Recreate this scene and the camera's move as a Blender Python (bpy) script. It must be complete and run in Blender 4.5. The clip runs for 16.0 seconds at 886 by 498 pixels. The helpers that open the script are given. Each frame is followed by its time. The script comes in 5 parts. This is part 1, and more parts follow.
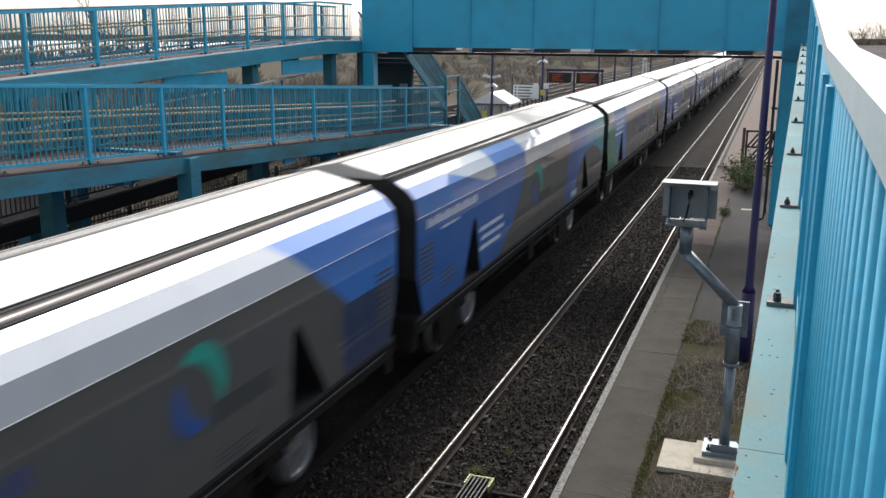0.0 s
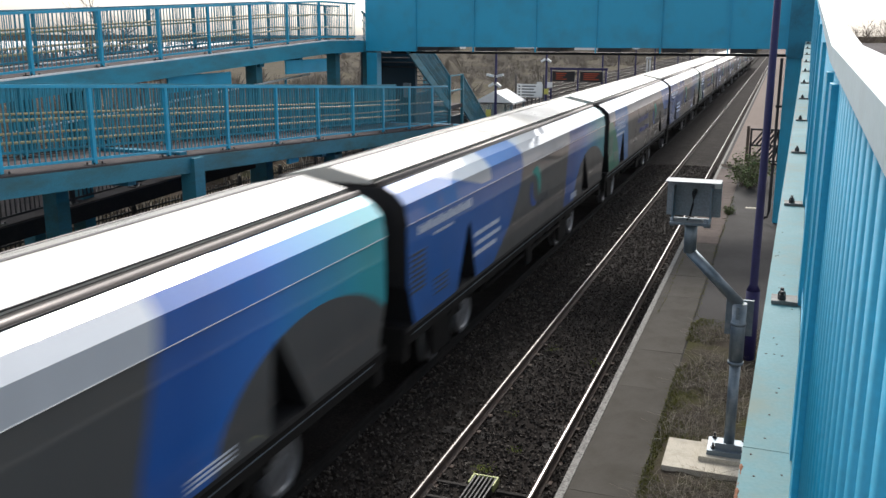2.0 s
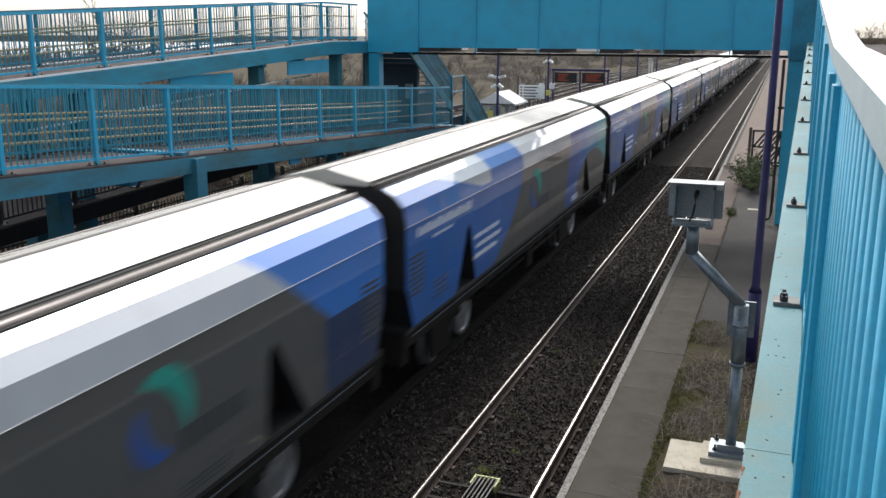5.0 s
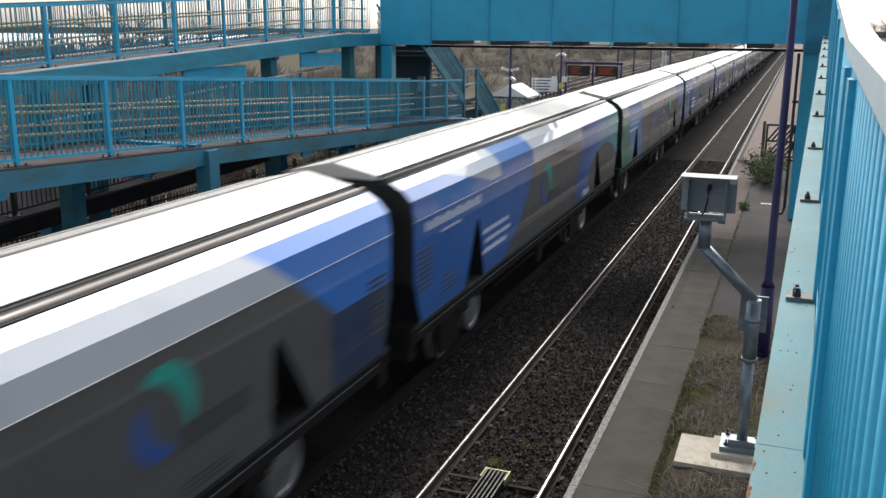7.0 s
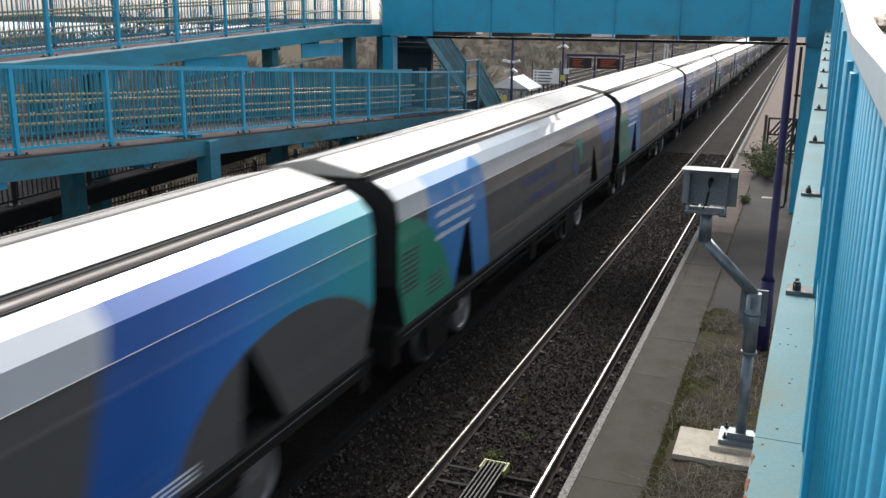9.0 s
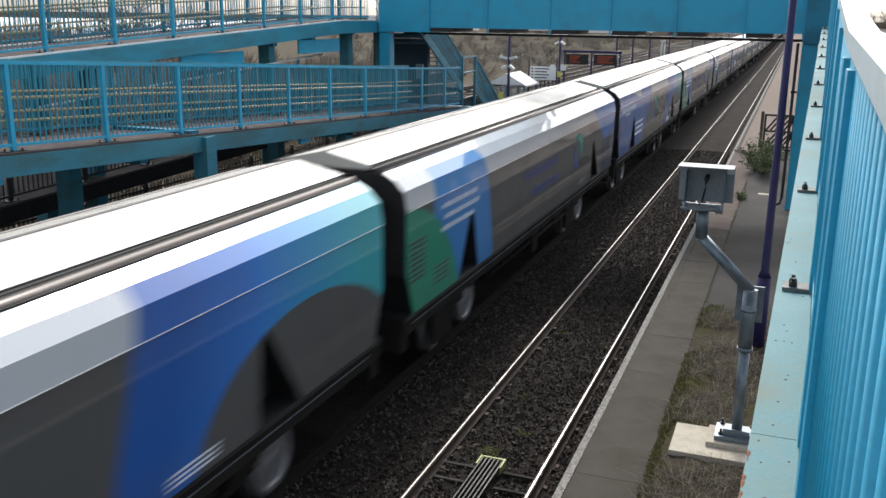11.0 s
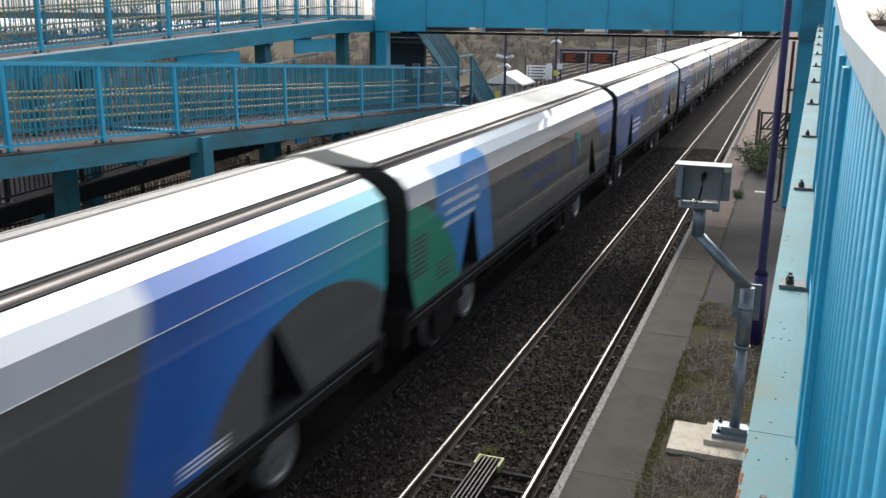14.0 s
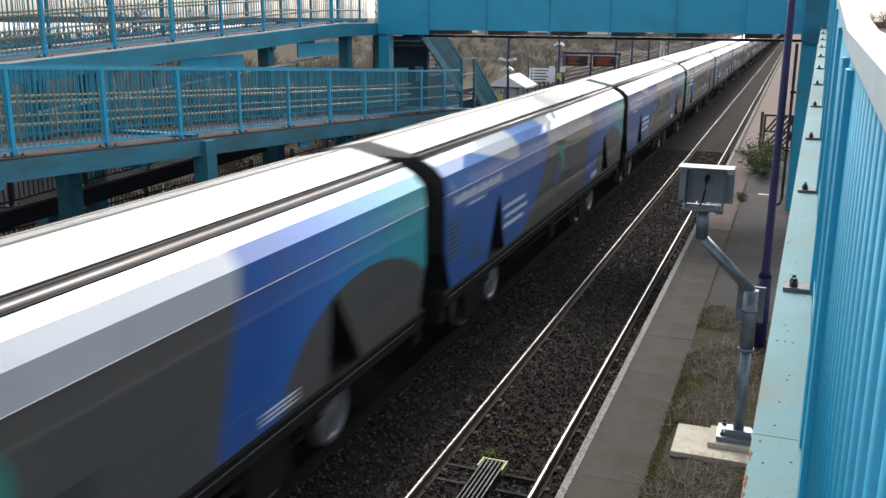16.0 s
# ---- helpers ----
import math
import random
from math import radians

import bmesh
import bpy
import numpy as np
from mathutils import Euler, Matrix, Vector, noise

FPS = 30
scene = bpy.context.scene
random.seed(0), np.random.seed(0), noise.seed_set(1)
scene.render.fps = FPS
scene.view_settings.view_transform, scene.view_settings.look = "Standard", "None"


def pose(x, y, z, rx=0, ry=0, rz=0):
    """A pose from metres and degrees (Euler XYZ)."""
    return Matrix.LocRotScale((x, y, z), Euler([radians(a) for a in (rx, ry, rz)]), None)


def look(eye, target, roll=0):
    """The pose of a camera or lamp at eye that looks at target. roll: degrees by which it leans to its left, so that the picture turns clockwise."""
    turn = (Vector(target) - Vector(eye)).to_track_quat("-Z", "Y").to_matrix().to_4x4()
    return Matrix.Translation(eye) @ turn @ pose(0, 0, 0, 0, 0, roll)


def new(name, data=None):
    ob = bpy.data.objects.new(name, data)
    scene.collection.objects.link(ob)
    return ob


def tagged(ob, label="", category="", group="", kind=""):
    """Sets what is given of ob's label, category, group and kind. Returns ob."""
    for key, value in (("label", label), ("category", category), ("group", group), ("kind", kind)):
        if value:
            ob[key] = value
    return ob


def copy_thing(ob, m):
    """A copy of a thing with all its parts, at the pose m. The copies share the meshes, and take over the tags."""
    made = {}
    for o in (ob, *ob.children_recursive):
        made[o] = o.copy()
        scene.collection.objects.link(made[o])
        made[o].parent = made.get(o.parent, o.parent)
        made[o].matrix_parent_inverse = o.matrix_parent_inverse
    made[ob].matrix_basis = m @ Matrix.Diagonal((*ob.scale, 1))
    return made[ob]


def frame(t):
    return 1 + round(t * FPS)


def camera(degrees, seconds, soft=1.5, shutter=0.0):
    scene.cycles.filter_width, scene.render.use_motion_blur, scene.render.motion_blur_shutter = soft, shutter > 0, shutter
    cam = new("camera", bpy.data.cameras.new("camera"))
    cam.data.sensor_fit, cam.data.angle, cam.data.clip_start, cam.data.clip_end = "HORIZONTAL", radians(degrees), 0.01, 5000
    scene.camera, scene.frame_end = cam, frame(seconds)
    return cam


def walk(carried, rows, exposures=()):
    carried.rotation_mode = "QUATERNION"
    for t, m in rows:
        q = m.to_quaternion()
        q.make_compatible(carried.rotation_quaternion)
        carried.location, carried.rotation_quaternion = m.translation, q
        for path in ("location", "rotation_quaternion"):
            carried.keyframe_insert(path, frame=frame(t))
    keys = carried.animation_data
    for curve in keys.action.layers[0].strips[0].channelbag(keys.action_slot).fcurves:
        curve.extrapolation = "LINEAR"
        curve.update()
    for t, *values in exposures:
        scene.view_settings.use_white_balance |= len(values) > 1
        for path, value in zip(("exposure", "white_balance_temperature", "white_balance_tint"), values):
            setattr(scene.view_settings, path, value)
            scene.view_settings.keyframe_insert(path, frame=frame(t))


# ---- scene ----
import colorsys

# camera: stands on the ramp landing, panned slightly by hand
cam = camera(52.13, 16.0, soft=1.5, shutter=0.5)
EYE = Vector((4.267, 0.0, 6.144))
AIM = [(0.0, 19.904, -13.327, 0.280), (0.5, 20.048, -13.425, 0.180), (1.0, 20.118, -13.471, 0.170), (1.5, 20.158, -13.435, 0.106),
       (2.0, 20.163, -13.380, 0.092), (2.5, 20.125, -13.323, 0.085), (3.0, 20.101, -13.265, 0.05), (3.5, 20.056, -13.217, 0.08),
       (4.0, 20.030, -13.190, 0.086), (4.8, 20.20, -13.28, 0.13), (5.7, 20.60, -13.46, 0.24), (6.5, 20.893, -13.629, 0.33),
       (7.0, 21.028, -13.762, 0.28), (7.5, 21.098, -13.897, 0.37), (8.0, 21.114, -14.029, 0.55), (8.5, 21.102, -14.184, 0.64),
       (9.0, 21.054, -14.287, 0.62), (9.8, 20.97, -14.40, 0.66), (10.7, 20.87, -14.49, 0.69), (11.5, 20.792, -14.531, 0.70),
       (12.0, 20.760, -14.514, 0.66), (12.5, 20.726, -14.494, 0.63), (13.0, 20.695, -14.497, 0.57), (13.5, 20.674, -14.526, 0.55),
       (14.0, 20.654, -14.560, 0.48), (14.5, 20.666, -14.587, 0.40), (15.0, 20.704, -14.535, 0.28), (15.5, 20.765, -14.456, 0.24),
       (16.0, 20.868, -14.372, 0.35)]


def aim(yaw, pitch, roll):
    a, b = radians(yaw), radians(pitch)
    return look(EYE, EYE + Vector((-math.sin(a) * math.cos(b), math.cos(a) * math.cos(b), math.sin(b))), roll)


walk(cam, [(t, aim(a, b, c)) for t, a, b, c in AIM], exposures=[(0.0, 0.7), (9.0, 0.71), (11.3, 0.77), (16.0, 0.79)])

# ---- light: bright thin cloud, the sun veiled ahead, a little to the left ----
SUN_EL, SUN_AZ = 42.0, -10.0
world = bpy.data.worlds.new("sky")
scene.world = world
world.use_nodes = True
wn, wl = world.node_tree.nodes, world.node_tree.links
sky = wn.new("ShaderNodeTexSky")
sky.sky_type, sky.sun_disc = "NISHITA", False
sky.sun_elevation, sky.sun_rotation = radians(SUN_EL), radians(SUN_AZ)
sky.air_density, sky.dust_density, sky.ozone_density = 1.0, 3.0, 1.0
hsv = wn.new("ShaderNodeHueSaturation")
hsv.inputs["Saturation"].default_value = 0.36
wl.new(sky.outputs[0], hsv.inputs["Color"])
wl.new(hsv.outputs[0], wn["Background"].inputs["Color"])
wn["Background"].inputs["Strength"].default_value = 0.15
sun = new("sun", bpy.data.lights.new("sun", "SUN"))
sun.data.energy, sun.data.angle, sun.data.color = 1.7, radians(12), (1.0, 0.96, 0.9)
sa, se = radians(SUN_AZ), radians(SUN_EL)
sun.matrix_world = look((0, 0, 60), Vector((0, 0, 60)) - Vector((math.sin(sa) * math.cos(se), math.cos(sa) * math.cos(se), math.sin(se))))


# ---- materials ----
class N:
    """A socket with arithmetic, for node expressions."""

    def __init__(self, tree, socket):
        self.t, self.s = tree, socket

    def op(self, kind, *others):
        n = self.t.nodes.new("ShaderNodeMath")
        n.operation = kind
        for i, v in enumerate((self, *others)):
            if isinstance(v, N):
                self.t.links.new(v.s, n.inputs[i])
            else:
                n.inputs[i].default_value = v
        return N(self.t, n.outputs[0])

    def __add__(self, o): return self.op("ADD", o)
    def __sub__(self, o): return self.op("SUBTRACT", o)
    def __mul__(self, o): return self.op("MULTIPLY", o)
    def __gt__(self, o): return self.op("GREATER_THAN", o)
    def __lt__(self, o): return self.op("LESS_THAN", o)


def mix(tree, fac, a, b):
    n = tree.nodes.new("ShaderNodeMix")
    n.data_type = "RGBA"
    for key, v in ((0, fac), (6, a), (7, b)):
        if isinstance(v, N):
            tree.links.new(v.s, n.inputs[key])
        else:
            n.inputs[key].default_value = v if key == 0 else (*v, 1)
    return N(tree, n.outputs[2])


def noise_tex(tree, scale, detail=4, rough=0.6, stretch=None, object_space=True):
    co = tree.nodes.new("ShaderNodeTexCoord")
    src = co.outputs["Object"]
    if stretch:
        mp = tree.nodes.new("ShaderNodeMapping")
        mp.inputs["Scale"].default_value = stretch
        tree.links.new(src, mp.inputs[0])
        src = mp.outputs[0]
    n = tree.nodes.new("ShaderNodeTexNoise")
    n.inputs["Scale"].default_value, n.inputs["Detail"].default_value, n.inputs["Roughness"].default_value = scale, detail, rough
    tree.links.new(src, n.inputs["Vector"])
    return N(tree, n.outputs["Fac"])


def ramp(v, lo, hi):
    n = v.t.nodes.new("ShaderNodeMapRange")
    n.inputs[1].default_value, n.inputs[2].default_value = lo, hi
    v.t.links.new(v.s, n.inputs[0])
    return N(v.t, n.outputs[0])


def mat(name, col, rough=0.6, metal=0.0, dirt=None, dirt_amount=0.5, scale=3.0, fine=40.0, bump=0.0, stretch=None, spread=0.15, vary=0.0, spec=0.5):
    """A surface: fine grain, broad stains of the colour dirt, optional relief and a little spread from piece to piece."""
    m = bpy.data.materials.new(name)
    m.use_nodes = True
    t = m.node_tree
    b = t.nodes["Principled BSDF"]
    big, small = noise_tex(t, scale, 5, 0.65, stretch), noise_tex(t, fine, 3)
    dark = tuple(c * (1 - spread * 2) for c in col)
    light = tuple(min(1, c * (1 + spread)) for c in col)
    c = mix(t, ramp(small, 0.3, 0.7), dark, light)
    if dirt:
        c = mix(t, ramp(big, 0.45, 0.72) * dirt_amount, c, dirt)
    if vary:
        info = t.nodes.new("ShaderNodeObjectInfo")
        h = t.nodes.new("ShaderNodeHueSaturation")
        t.links.new(c.s, h.inputs["Color"])
        t.links.new((N(t, info.outputs["Random"]) * (2 * vary) + (1 - vary)).s, h.inputs["Value"])
        c = N(t, h.outputs[0])
    t.links.new(c.s, b.inputs["Base Color"])
    t.links.new((ramp(big, 0.3, 0.7) * 0.2 + (rough - 0.1)).s, b.inputs["Roughness"])
    b.inputs["Metallic"].default_value = metal
    b.inputs["Specular IOR Level"].default_value = spec
    if bump:
        bp = t.nodes.new("ShaderNodeBump")
        bp.inputs["Strength"].default_value, bp.inputs["Distance"].default_value = bump, 0.02
        t.links.new((small * 0.6 + big * 0.4).s, bp.inputs["Height"])
        t.links.new(bp.outputs[0], b.inputs["Normal"])
    return m


M_BLUE = mat("teal_blue_paint", (0.022, 0.38, 0.60), 0.45, dirt=(0.05, 0.22, 0.30), dirt_amount=0.5, scale=1.2, fine=60, spread=0.06)
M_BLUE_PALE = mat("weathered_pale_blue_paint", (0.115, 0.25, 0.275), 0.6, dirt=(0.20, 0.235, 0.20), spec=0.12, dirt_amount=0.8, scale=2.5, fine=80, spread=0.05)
# Near ramp's top rail, much paler than its blue posts and bars.
M_RAIL_PALE = mat("pale_rail_paint", (0.52, 0.63, 0.65), 0.45, dirt=(0.50, 0.56, 0.56), dirt_amount=0.7, scale=3, fine=80, spread=0.04)
M_RUSTFLAKE = mat("orange_rust", (0.22, 0.085, 0.04), 0.9, dirt=(0.10, 0.05, 0.035), scale=30)
M_SPECK = mat("rust_speck", (0.05, 0.035, 0.025), 0.9, scale=20)
# Darkened copy of the teal blue: shade put into the colour, plus some dirt.
M_BLUE_SHADED = mat("blue_steel_shade_in_colour", (0.014, 0.23, 0.36), 0.55, dirt=(0.03, 0.06, 0.07), dirt_amount=0.6, scale=1.5)
M_BLUE_GRIMY = mat("grimy_blue_green_steel", (0.03, 0.20, 0.27), 0.6, dirt=(0.05, 0.10, 0.09), dirt_amount=0.8, scale=1.3, fine=50, spread=0.1, stretch=(1, 0.6, 2))
M_BLUE_MID = mat("weathered_blue_steel", (0.026, 0.29, 0.42), 0.55, dirt=(0.05, 0.15, 0.17), dirt_amount=0.8, scale=1.1, fine=50, spread=0.08, stretch=(1, 0.6, 2))
M_BLUE_BAR = mat("grimy_bar_paint", (0.03, 0.26, 0.36), 0.5, dirt=(0.09, 0.17, 0.14), dirt_amount=0.8, scale=2.5, fine=50, spread=0.1)
M_NAVY = mat("dark_navy_sheeting", (0.008, 0.03, 0.05), 0.6, dirt=(0.015, 0.03, 0.04), scale=2)
M_DECK = mat("ramp_deck_concrete", (0.085, 0.073, 0.073), 0.9, dirt=(0.045, 0.04, 0.038), spec=0.15, scale=1.5, fine=90, bump=0.3)
M_YELLOW = mat("yellow_handrail_paint", (0.46, 0.39, 0.21), 0.5, dirt=(0.34, 0.28, 0.18), scale=4)
M_GALV = mat("galvanised_steel", (0.17, 0.215, 0.25), 0.45, 0.5, dirt=(0.4, 0.42, 0.43), scale=7, fine=120, spread=0.1)
M_GREY = mat("grey_cabinet_paint", (0.27, 0.30, 0.32), 0.5, dirt=(0.2, 0.2, 0.2), scale=5)
M_PURPLE = mat("indigo_paint", (0.016, 0.013, 0.085), 0.6, dirt=(0.016, 0.014, 0.05), scale=4)
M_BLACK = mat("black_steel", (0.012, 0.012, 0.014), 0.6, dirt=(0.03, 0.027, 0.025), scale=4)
# Near black for the lowest ramp: the shade of the decks above, put into colour.
M_RAMP_SHADE = mat("near_black_ramp_shade", (0.016, 0.016, 0.017), 0.75, dirt=(0.04, 0.036, 0.032), scale=3, fine=30, spec=0.2)
M_WHEEL = mat("worn_wheel_steel", (0.30, 0.30, 0.31), 0.4, 0.5, dirt=(0.08, 0.075, 0.07), scale=5)
M_RAILTOP = mat("polished_rail_head", (0.42, 0.40, 0.385), 0.34, 1.0, scale=6, spread=0.05)
M_RUST = mat("rusty_rail_side", (0.06, 0.042, 0.034), 0.85, dirt=(0.1, 0.06, 0.04), scale=6)
M_SLEEPER = mat("grimy_concrete_sleeper", (0.05, 0.046, 0.043), 0.9, dirt=(0.025, 0.023, 0.022), spec=0.1, scale=4, bump=0.3, vary=0.2)
M_BALLAST = mat("oily_ballast", (0.025, 0.0205, 0.018), 0.95, dirt=(0.016, 0.014, 0.0135), dirt_amount=0.8, scale=2, fine=24, bump=1.0, spread=0.4, spec=0.1)
M_SLAB = mat("stained_concrete_slab", (0.064, 0.058, 0.049), 0.9, dirt=(0.044, 0.041, 0.031), dirt_amount=0.6, scale=1.7, fine=110, bump=0.25, vary=0.08, spec=0.15)
M_COPING = mat("coping_concrete", (0.09, 0.085, 0.077), 0.9, dirt=(0.08, 0.075, 0.07), scale=3, bump=0.3)
M_WHITELINE = mat("worn_white_line", (0.30, 0.29, 0.27), 0.85, dirt=(0.05, 0.047, 0.043), dirt_amount=1.0, scale=26, fine=70, bump=0.6, spread=0.25, spec=0.1)
M_PLATFAR = mat("pink_buff_paving", (0.17, 0.132, 0.112), 0.85, spec=0.1, dirt=(0.125, 0.108, 0.098), scale=2, fine=40)
M_TARMAC = mat("worn_platform_asphalt", (0.055, 0.052, 0.05), 0.92, dirt=(0.045, 0.042, 0.04), scale=0.8, fine=120, bump=0.2, spec=0.15)
M_PAD = mat("pale_cast_concrete", (0.50, 0.46, 0.38), 0.85, spec=0.2, dirt=(0.27, 0.235, 0.185), scale=5, fine=70, bump=0.2)
M_SOIL = mat("mossy_soil", (0.060, 0.050, 0.039), 0.95, dirt=(0.062, 0.064, 0.022), dirt_amount=0.8, scale=1.8, fine=50, bump=0.8, spread=0.3, spec=0.05)
M_GROUND = mat("scrubby_ground", (0.062, 0.051, 0.041), 0.95, dirt=(0.05, 0.056, 0.026), scale=0.25, fine=6, spread=0.3, spec=0.0)
M_TWIG = mat("dry_twig", (0.13, 0.10, 0.08), 0.9, scale=6, vary=0.2)
M_WHITE = mat("white_paint", (0.78, 0.78, 0.77), 0.5, dirt=(0.6, 0.6, 0.58), scale=4, spread=0.03)
M_ROOFWHITE = mat("dusty_white_hatch", (0.63, 0.61, 0.56), 0.30, dirt=(0.50, 0.47, 0.41), dirt_amount=0.7, scale=0.8, fine=30, spread=0.04)
M_RAILGREY = mat("roof_rail_aluminium", (0.17, 0.15, 0.14), 0.42, 0.4, dirt=(0.07, 0.06, 0.055), scale=2, stretch=(1, 0.1, 1))
M_TEXTWHITE = mat("white_vinyl", (0.62, 0.68, 0.78), 0.5, spread=0.02)
M_TEXTDARK = mat("charcoal_vinyl", (0.05, 0.055, 0.06), 0.5, spread=0.02)
M_TEXTBLUE = mat("indigo_vinyl", (0.05, 0.065, 0.19), 0.5, spread=0.02)
M_TEALVINYL = mat("teal_vinyl", (0.02, 0.32, 0.27), 0.5, spread=0.02)
M_BLUEVINYL = mat("blue_vinyl", (0.025, 0.09, 0.34), 0.5, spread=0.02)

GREYSIDE, WHITESIDE = (0.086, 0.091, 0.094), (0.47, 0.51, 0.56)
NAVY, COBALT, SKYBLUE, TEAL, GREEN = (0.012, 0.105, 0.42), (0.03, 0.20, 0.66), (0.035, 0.24, 0.62), (0.03, 0.42, 0.50), (0.02, 0.29, 0.19)


def livery(name, kind):
    """Painted hopper side: y along the wagon (0 at its front end), z up; grey sides, pale shoulders, coloured shapes."""
    m = bpy.data.materials.new(name)
    m.use_nodes = True
    t = m.node_tree
    b = t.nodes["Principled BSDF"]
    co = t.nodes.new("ShaderNodeTexCoord")
    xyz = t.nodes.new("ShaderNodeSeparateXYZ")
    t.links.new(co.outputs["Object"], xyz.inputs[0])
    y, z = N(t, xyz.outputs[1]), (N(t, xyz.outputs[2]) - 1.50) * 1.0205 + 1.38

    def disc(cy, cz, r):
        dy, dz = y - cy, z - cz
        return (dy * dy + dz * dz) < r * r

    c = mix(t, z > 3.12, GREYSIDE, WHITESIDE)
    if kind == "blue":
        tail = (y * -1.0 - 10.2 - (z * -1.0 + 3.3).op("MAXIMUM", 0.0).op("POWER", 2.0) * 0.6) > 0.0
        wedge = (z - 3.2 - (y + 13.2) * -0.205 > 0.0) * (y < -12.6) * (z > 3.2)
        c = mix(t, tail * (wedge * -1.0 + 1.0), c, (0.014, 0.135, 0.48))
        front = y - (z - 3.3) * 0.3 > -5.3
        ay, az = (y + 2.1) * 0.4, (z - 1.2) * 0.69
        arch = (ay * ay + az * az) < 1.0
        shade = mix(t, ramp(y - z * 0.3, -5.6, -4.0), NAVY, COBALT)
        shade = mix(t, ramp(y - z * 0.1, -3.7, -0.9), shade, TEAL)
        c = mix(t, front * (arch * -1.0 + 1.0), c, shade)
    else:
        band = (y - (z * -1.0 + 3.75).op("MAXIMUM", 0.0).op("POWER", 0.5) * 0.6 < -13.6) * (y > -15.9)
        c = mix(t, band, c, SKYBLUE)
        c = mix(t, disc(-17.1, 0.65, 2.5), c, GREEN)
        nose = (y + (z - 3.9) * 1.51 > -3.94) * (z > 2.41)
        c = mix(t, nose, c, COBALT)
        c = mix(t, (y > -1.67 - 0.2) * (z < 2.41), c, (0.018, 0.045, 0.12))
    streak = noise_tex(t, 2.2, 5, 0.6, (1, 1, 0.12))
    grime = noise_tex(t, 0.7, 4, 0.6)
    c = mix(t, ramp(streak, 0.5, 0.8) * 0.22, c, (0.16, 0.15, 0.13))
    c = mix(t, ramp(z * -1.0, -1.9, -1.3) * ramp(grime, 0.35, 0.65) * 0.4, c, (0.10, 0.095, 0.085))
    t.links.new(c.s, b.inputs["Base Color"])
    t.links.new((ramp(grime, 0.3, 0.7) * 0.15 + 0.3).s, b.inputs["Roughness"])
    b.inputs["Coat Weight"].default_value, b.inputs["Coat Roughness"].default_value = 1.0, 0.045
    return m


M_LIV = {"blue": livery("blue_wagon_livery", "blue"), "green": livery("green_wagon_livery", "green")}


# ---- mesh helpers ----
def box(bm, x0, x1, y0, y1, z0, z1, m=None):
    vs = [bm.verts.new(v) for v in ((x0, y0, z0), (x1, y0, z0), (x1, y1, z0), (x0, y1, z0), (x0, y0, z1), (x1, y0, z1), (x1, y1, z1), (x0, y1, z1))]
    for f in ((0, 3, 2, 1), (4, 5, 6, 7), (0, 1, 5, 4), (1, 2, 6, 5), (2, 3, 7, 6), (3, 0, 4, 7)):
        bm.faces.new([vs[i] for i in f])
    if m is not None:
        bmesh.ops.transform(bm, matrix=m, verts=vs)
    return vs


def beam(bm, a, b, w, h, up=(0, 0, 1)):
    """A bar of width w and height h from a to b."""
    a, b = Vector(a), Vector(b)
    d = (b - a).normalized()
    s = d.cross(Vector(up)).normalized()
    u = s.cross(d)
    vs = [bm.verts.new(p + s * (i * w / 2) + u * (j * h / 2)) for p in (a, b) for i, j in ((-1, -1), (1, -1), (1, 1), (-1, 1))]
    for f in ((3, 2, 1, 0), (4, 5, 6, 7), (0, 1, 5, 4), (1, 2, 6, 5), (2, 3, 7, 6), (3, 0, 4, 7)):
        bm.faces.new([vs[i] for i in f])
    return vs


def tube(bm, pts, r, seg=10):
    """A round bar along points."""
    pts = [Vector(p) for p in pts]
    rings = []
    for i, p in enumerate(pts):
        d = (pts[min(i + 1, len(pts) - 1)] - pts[max(i - 1, 0)]).normalized()
        s = d.cross(Vector((0, 0, 1)) if abs(d.z) < 0.9 else Vector((0, 1, 0))).normalized()
        u = s.cross(d)
        k = r[i] if isinstance(r, (list, tuple)) else r
        rings.append([bm.verts.new(p + (s * math.cos(a) + u * math.sin(a)) * k) for a in (j * 2 * math.pi / seg for j in range(seg))])
    for q, w in zip(rings, rings[1:]):
        for j in range(seg):
            bm.faces.new((q[j], q[(j + 1) % seg], w[(j + 1) % seg], w[j])).smooth = seg > 6
    bm.faces.new(rings[0])
    bm.faces.new(rings[-1][::-1])


def extrude_y(bm, profile, y0, y1):
    """A prism along y from an (x, z) outline."""
    a = [bm.verts.new((x, y0, z)) for x, z in profile]
    b = [bm.verts.new((x, y1, z)) for x, z in profile]
    n = len(profile)
    for i in range(n):
        bm.faces.new((a[i], a[(i + 1) % n], b[(i + 1) % n], b[i]))
    bm.faces.new(a[::-1])
    bm.faces.new(b)


def mesh_of(name, bm, material, bevel=0.0):
    if bevel:
        bmesh.ops.bevel(bm, geom=[e for e in bm.edges if e.is_manifold and e.calc_face_angle(0) > 0.6], offset=bevel, segments=1, affect="EDGES", clamp_overlap=True)
    bmesh.ops.recalc_face_normals(bm, faces=bm.faces)
    me = bpy.data.meshes.new(name)
    bm.to_mesh(me)
    bm.free()
    for mm in material if isinstance(material, (list, tuple)) else (material,):
        me.materials.append(mm)
    return me


def part(name, bm, material, parent, label="", bevel=0.0, at=None):
    ob = new(name, mesh_of(name, bm, material, bevel) if isinstance(bm, bmesh.types.BMesh) else bm)
    ob.parent = parent
    if at is not None:
        ob.matrix_basis = at
    return tagged(ob, label)


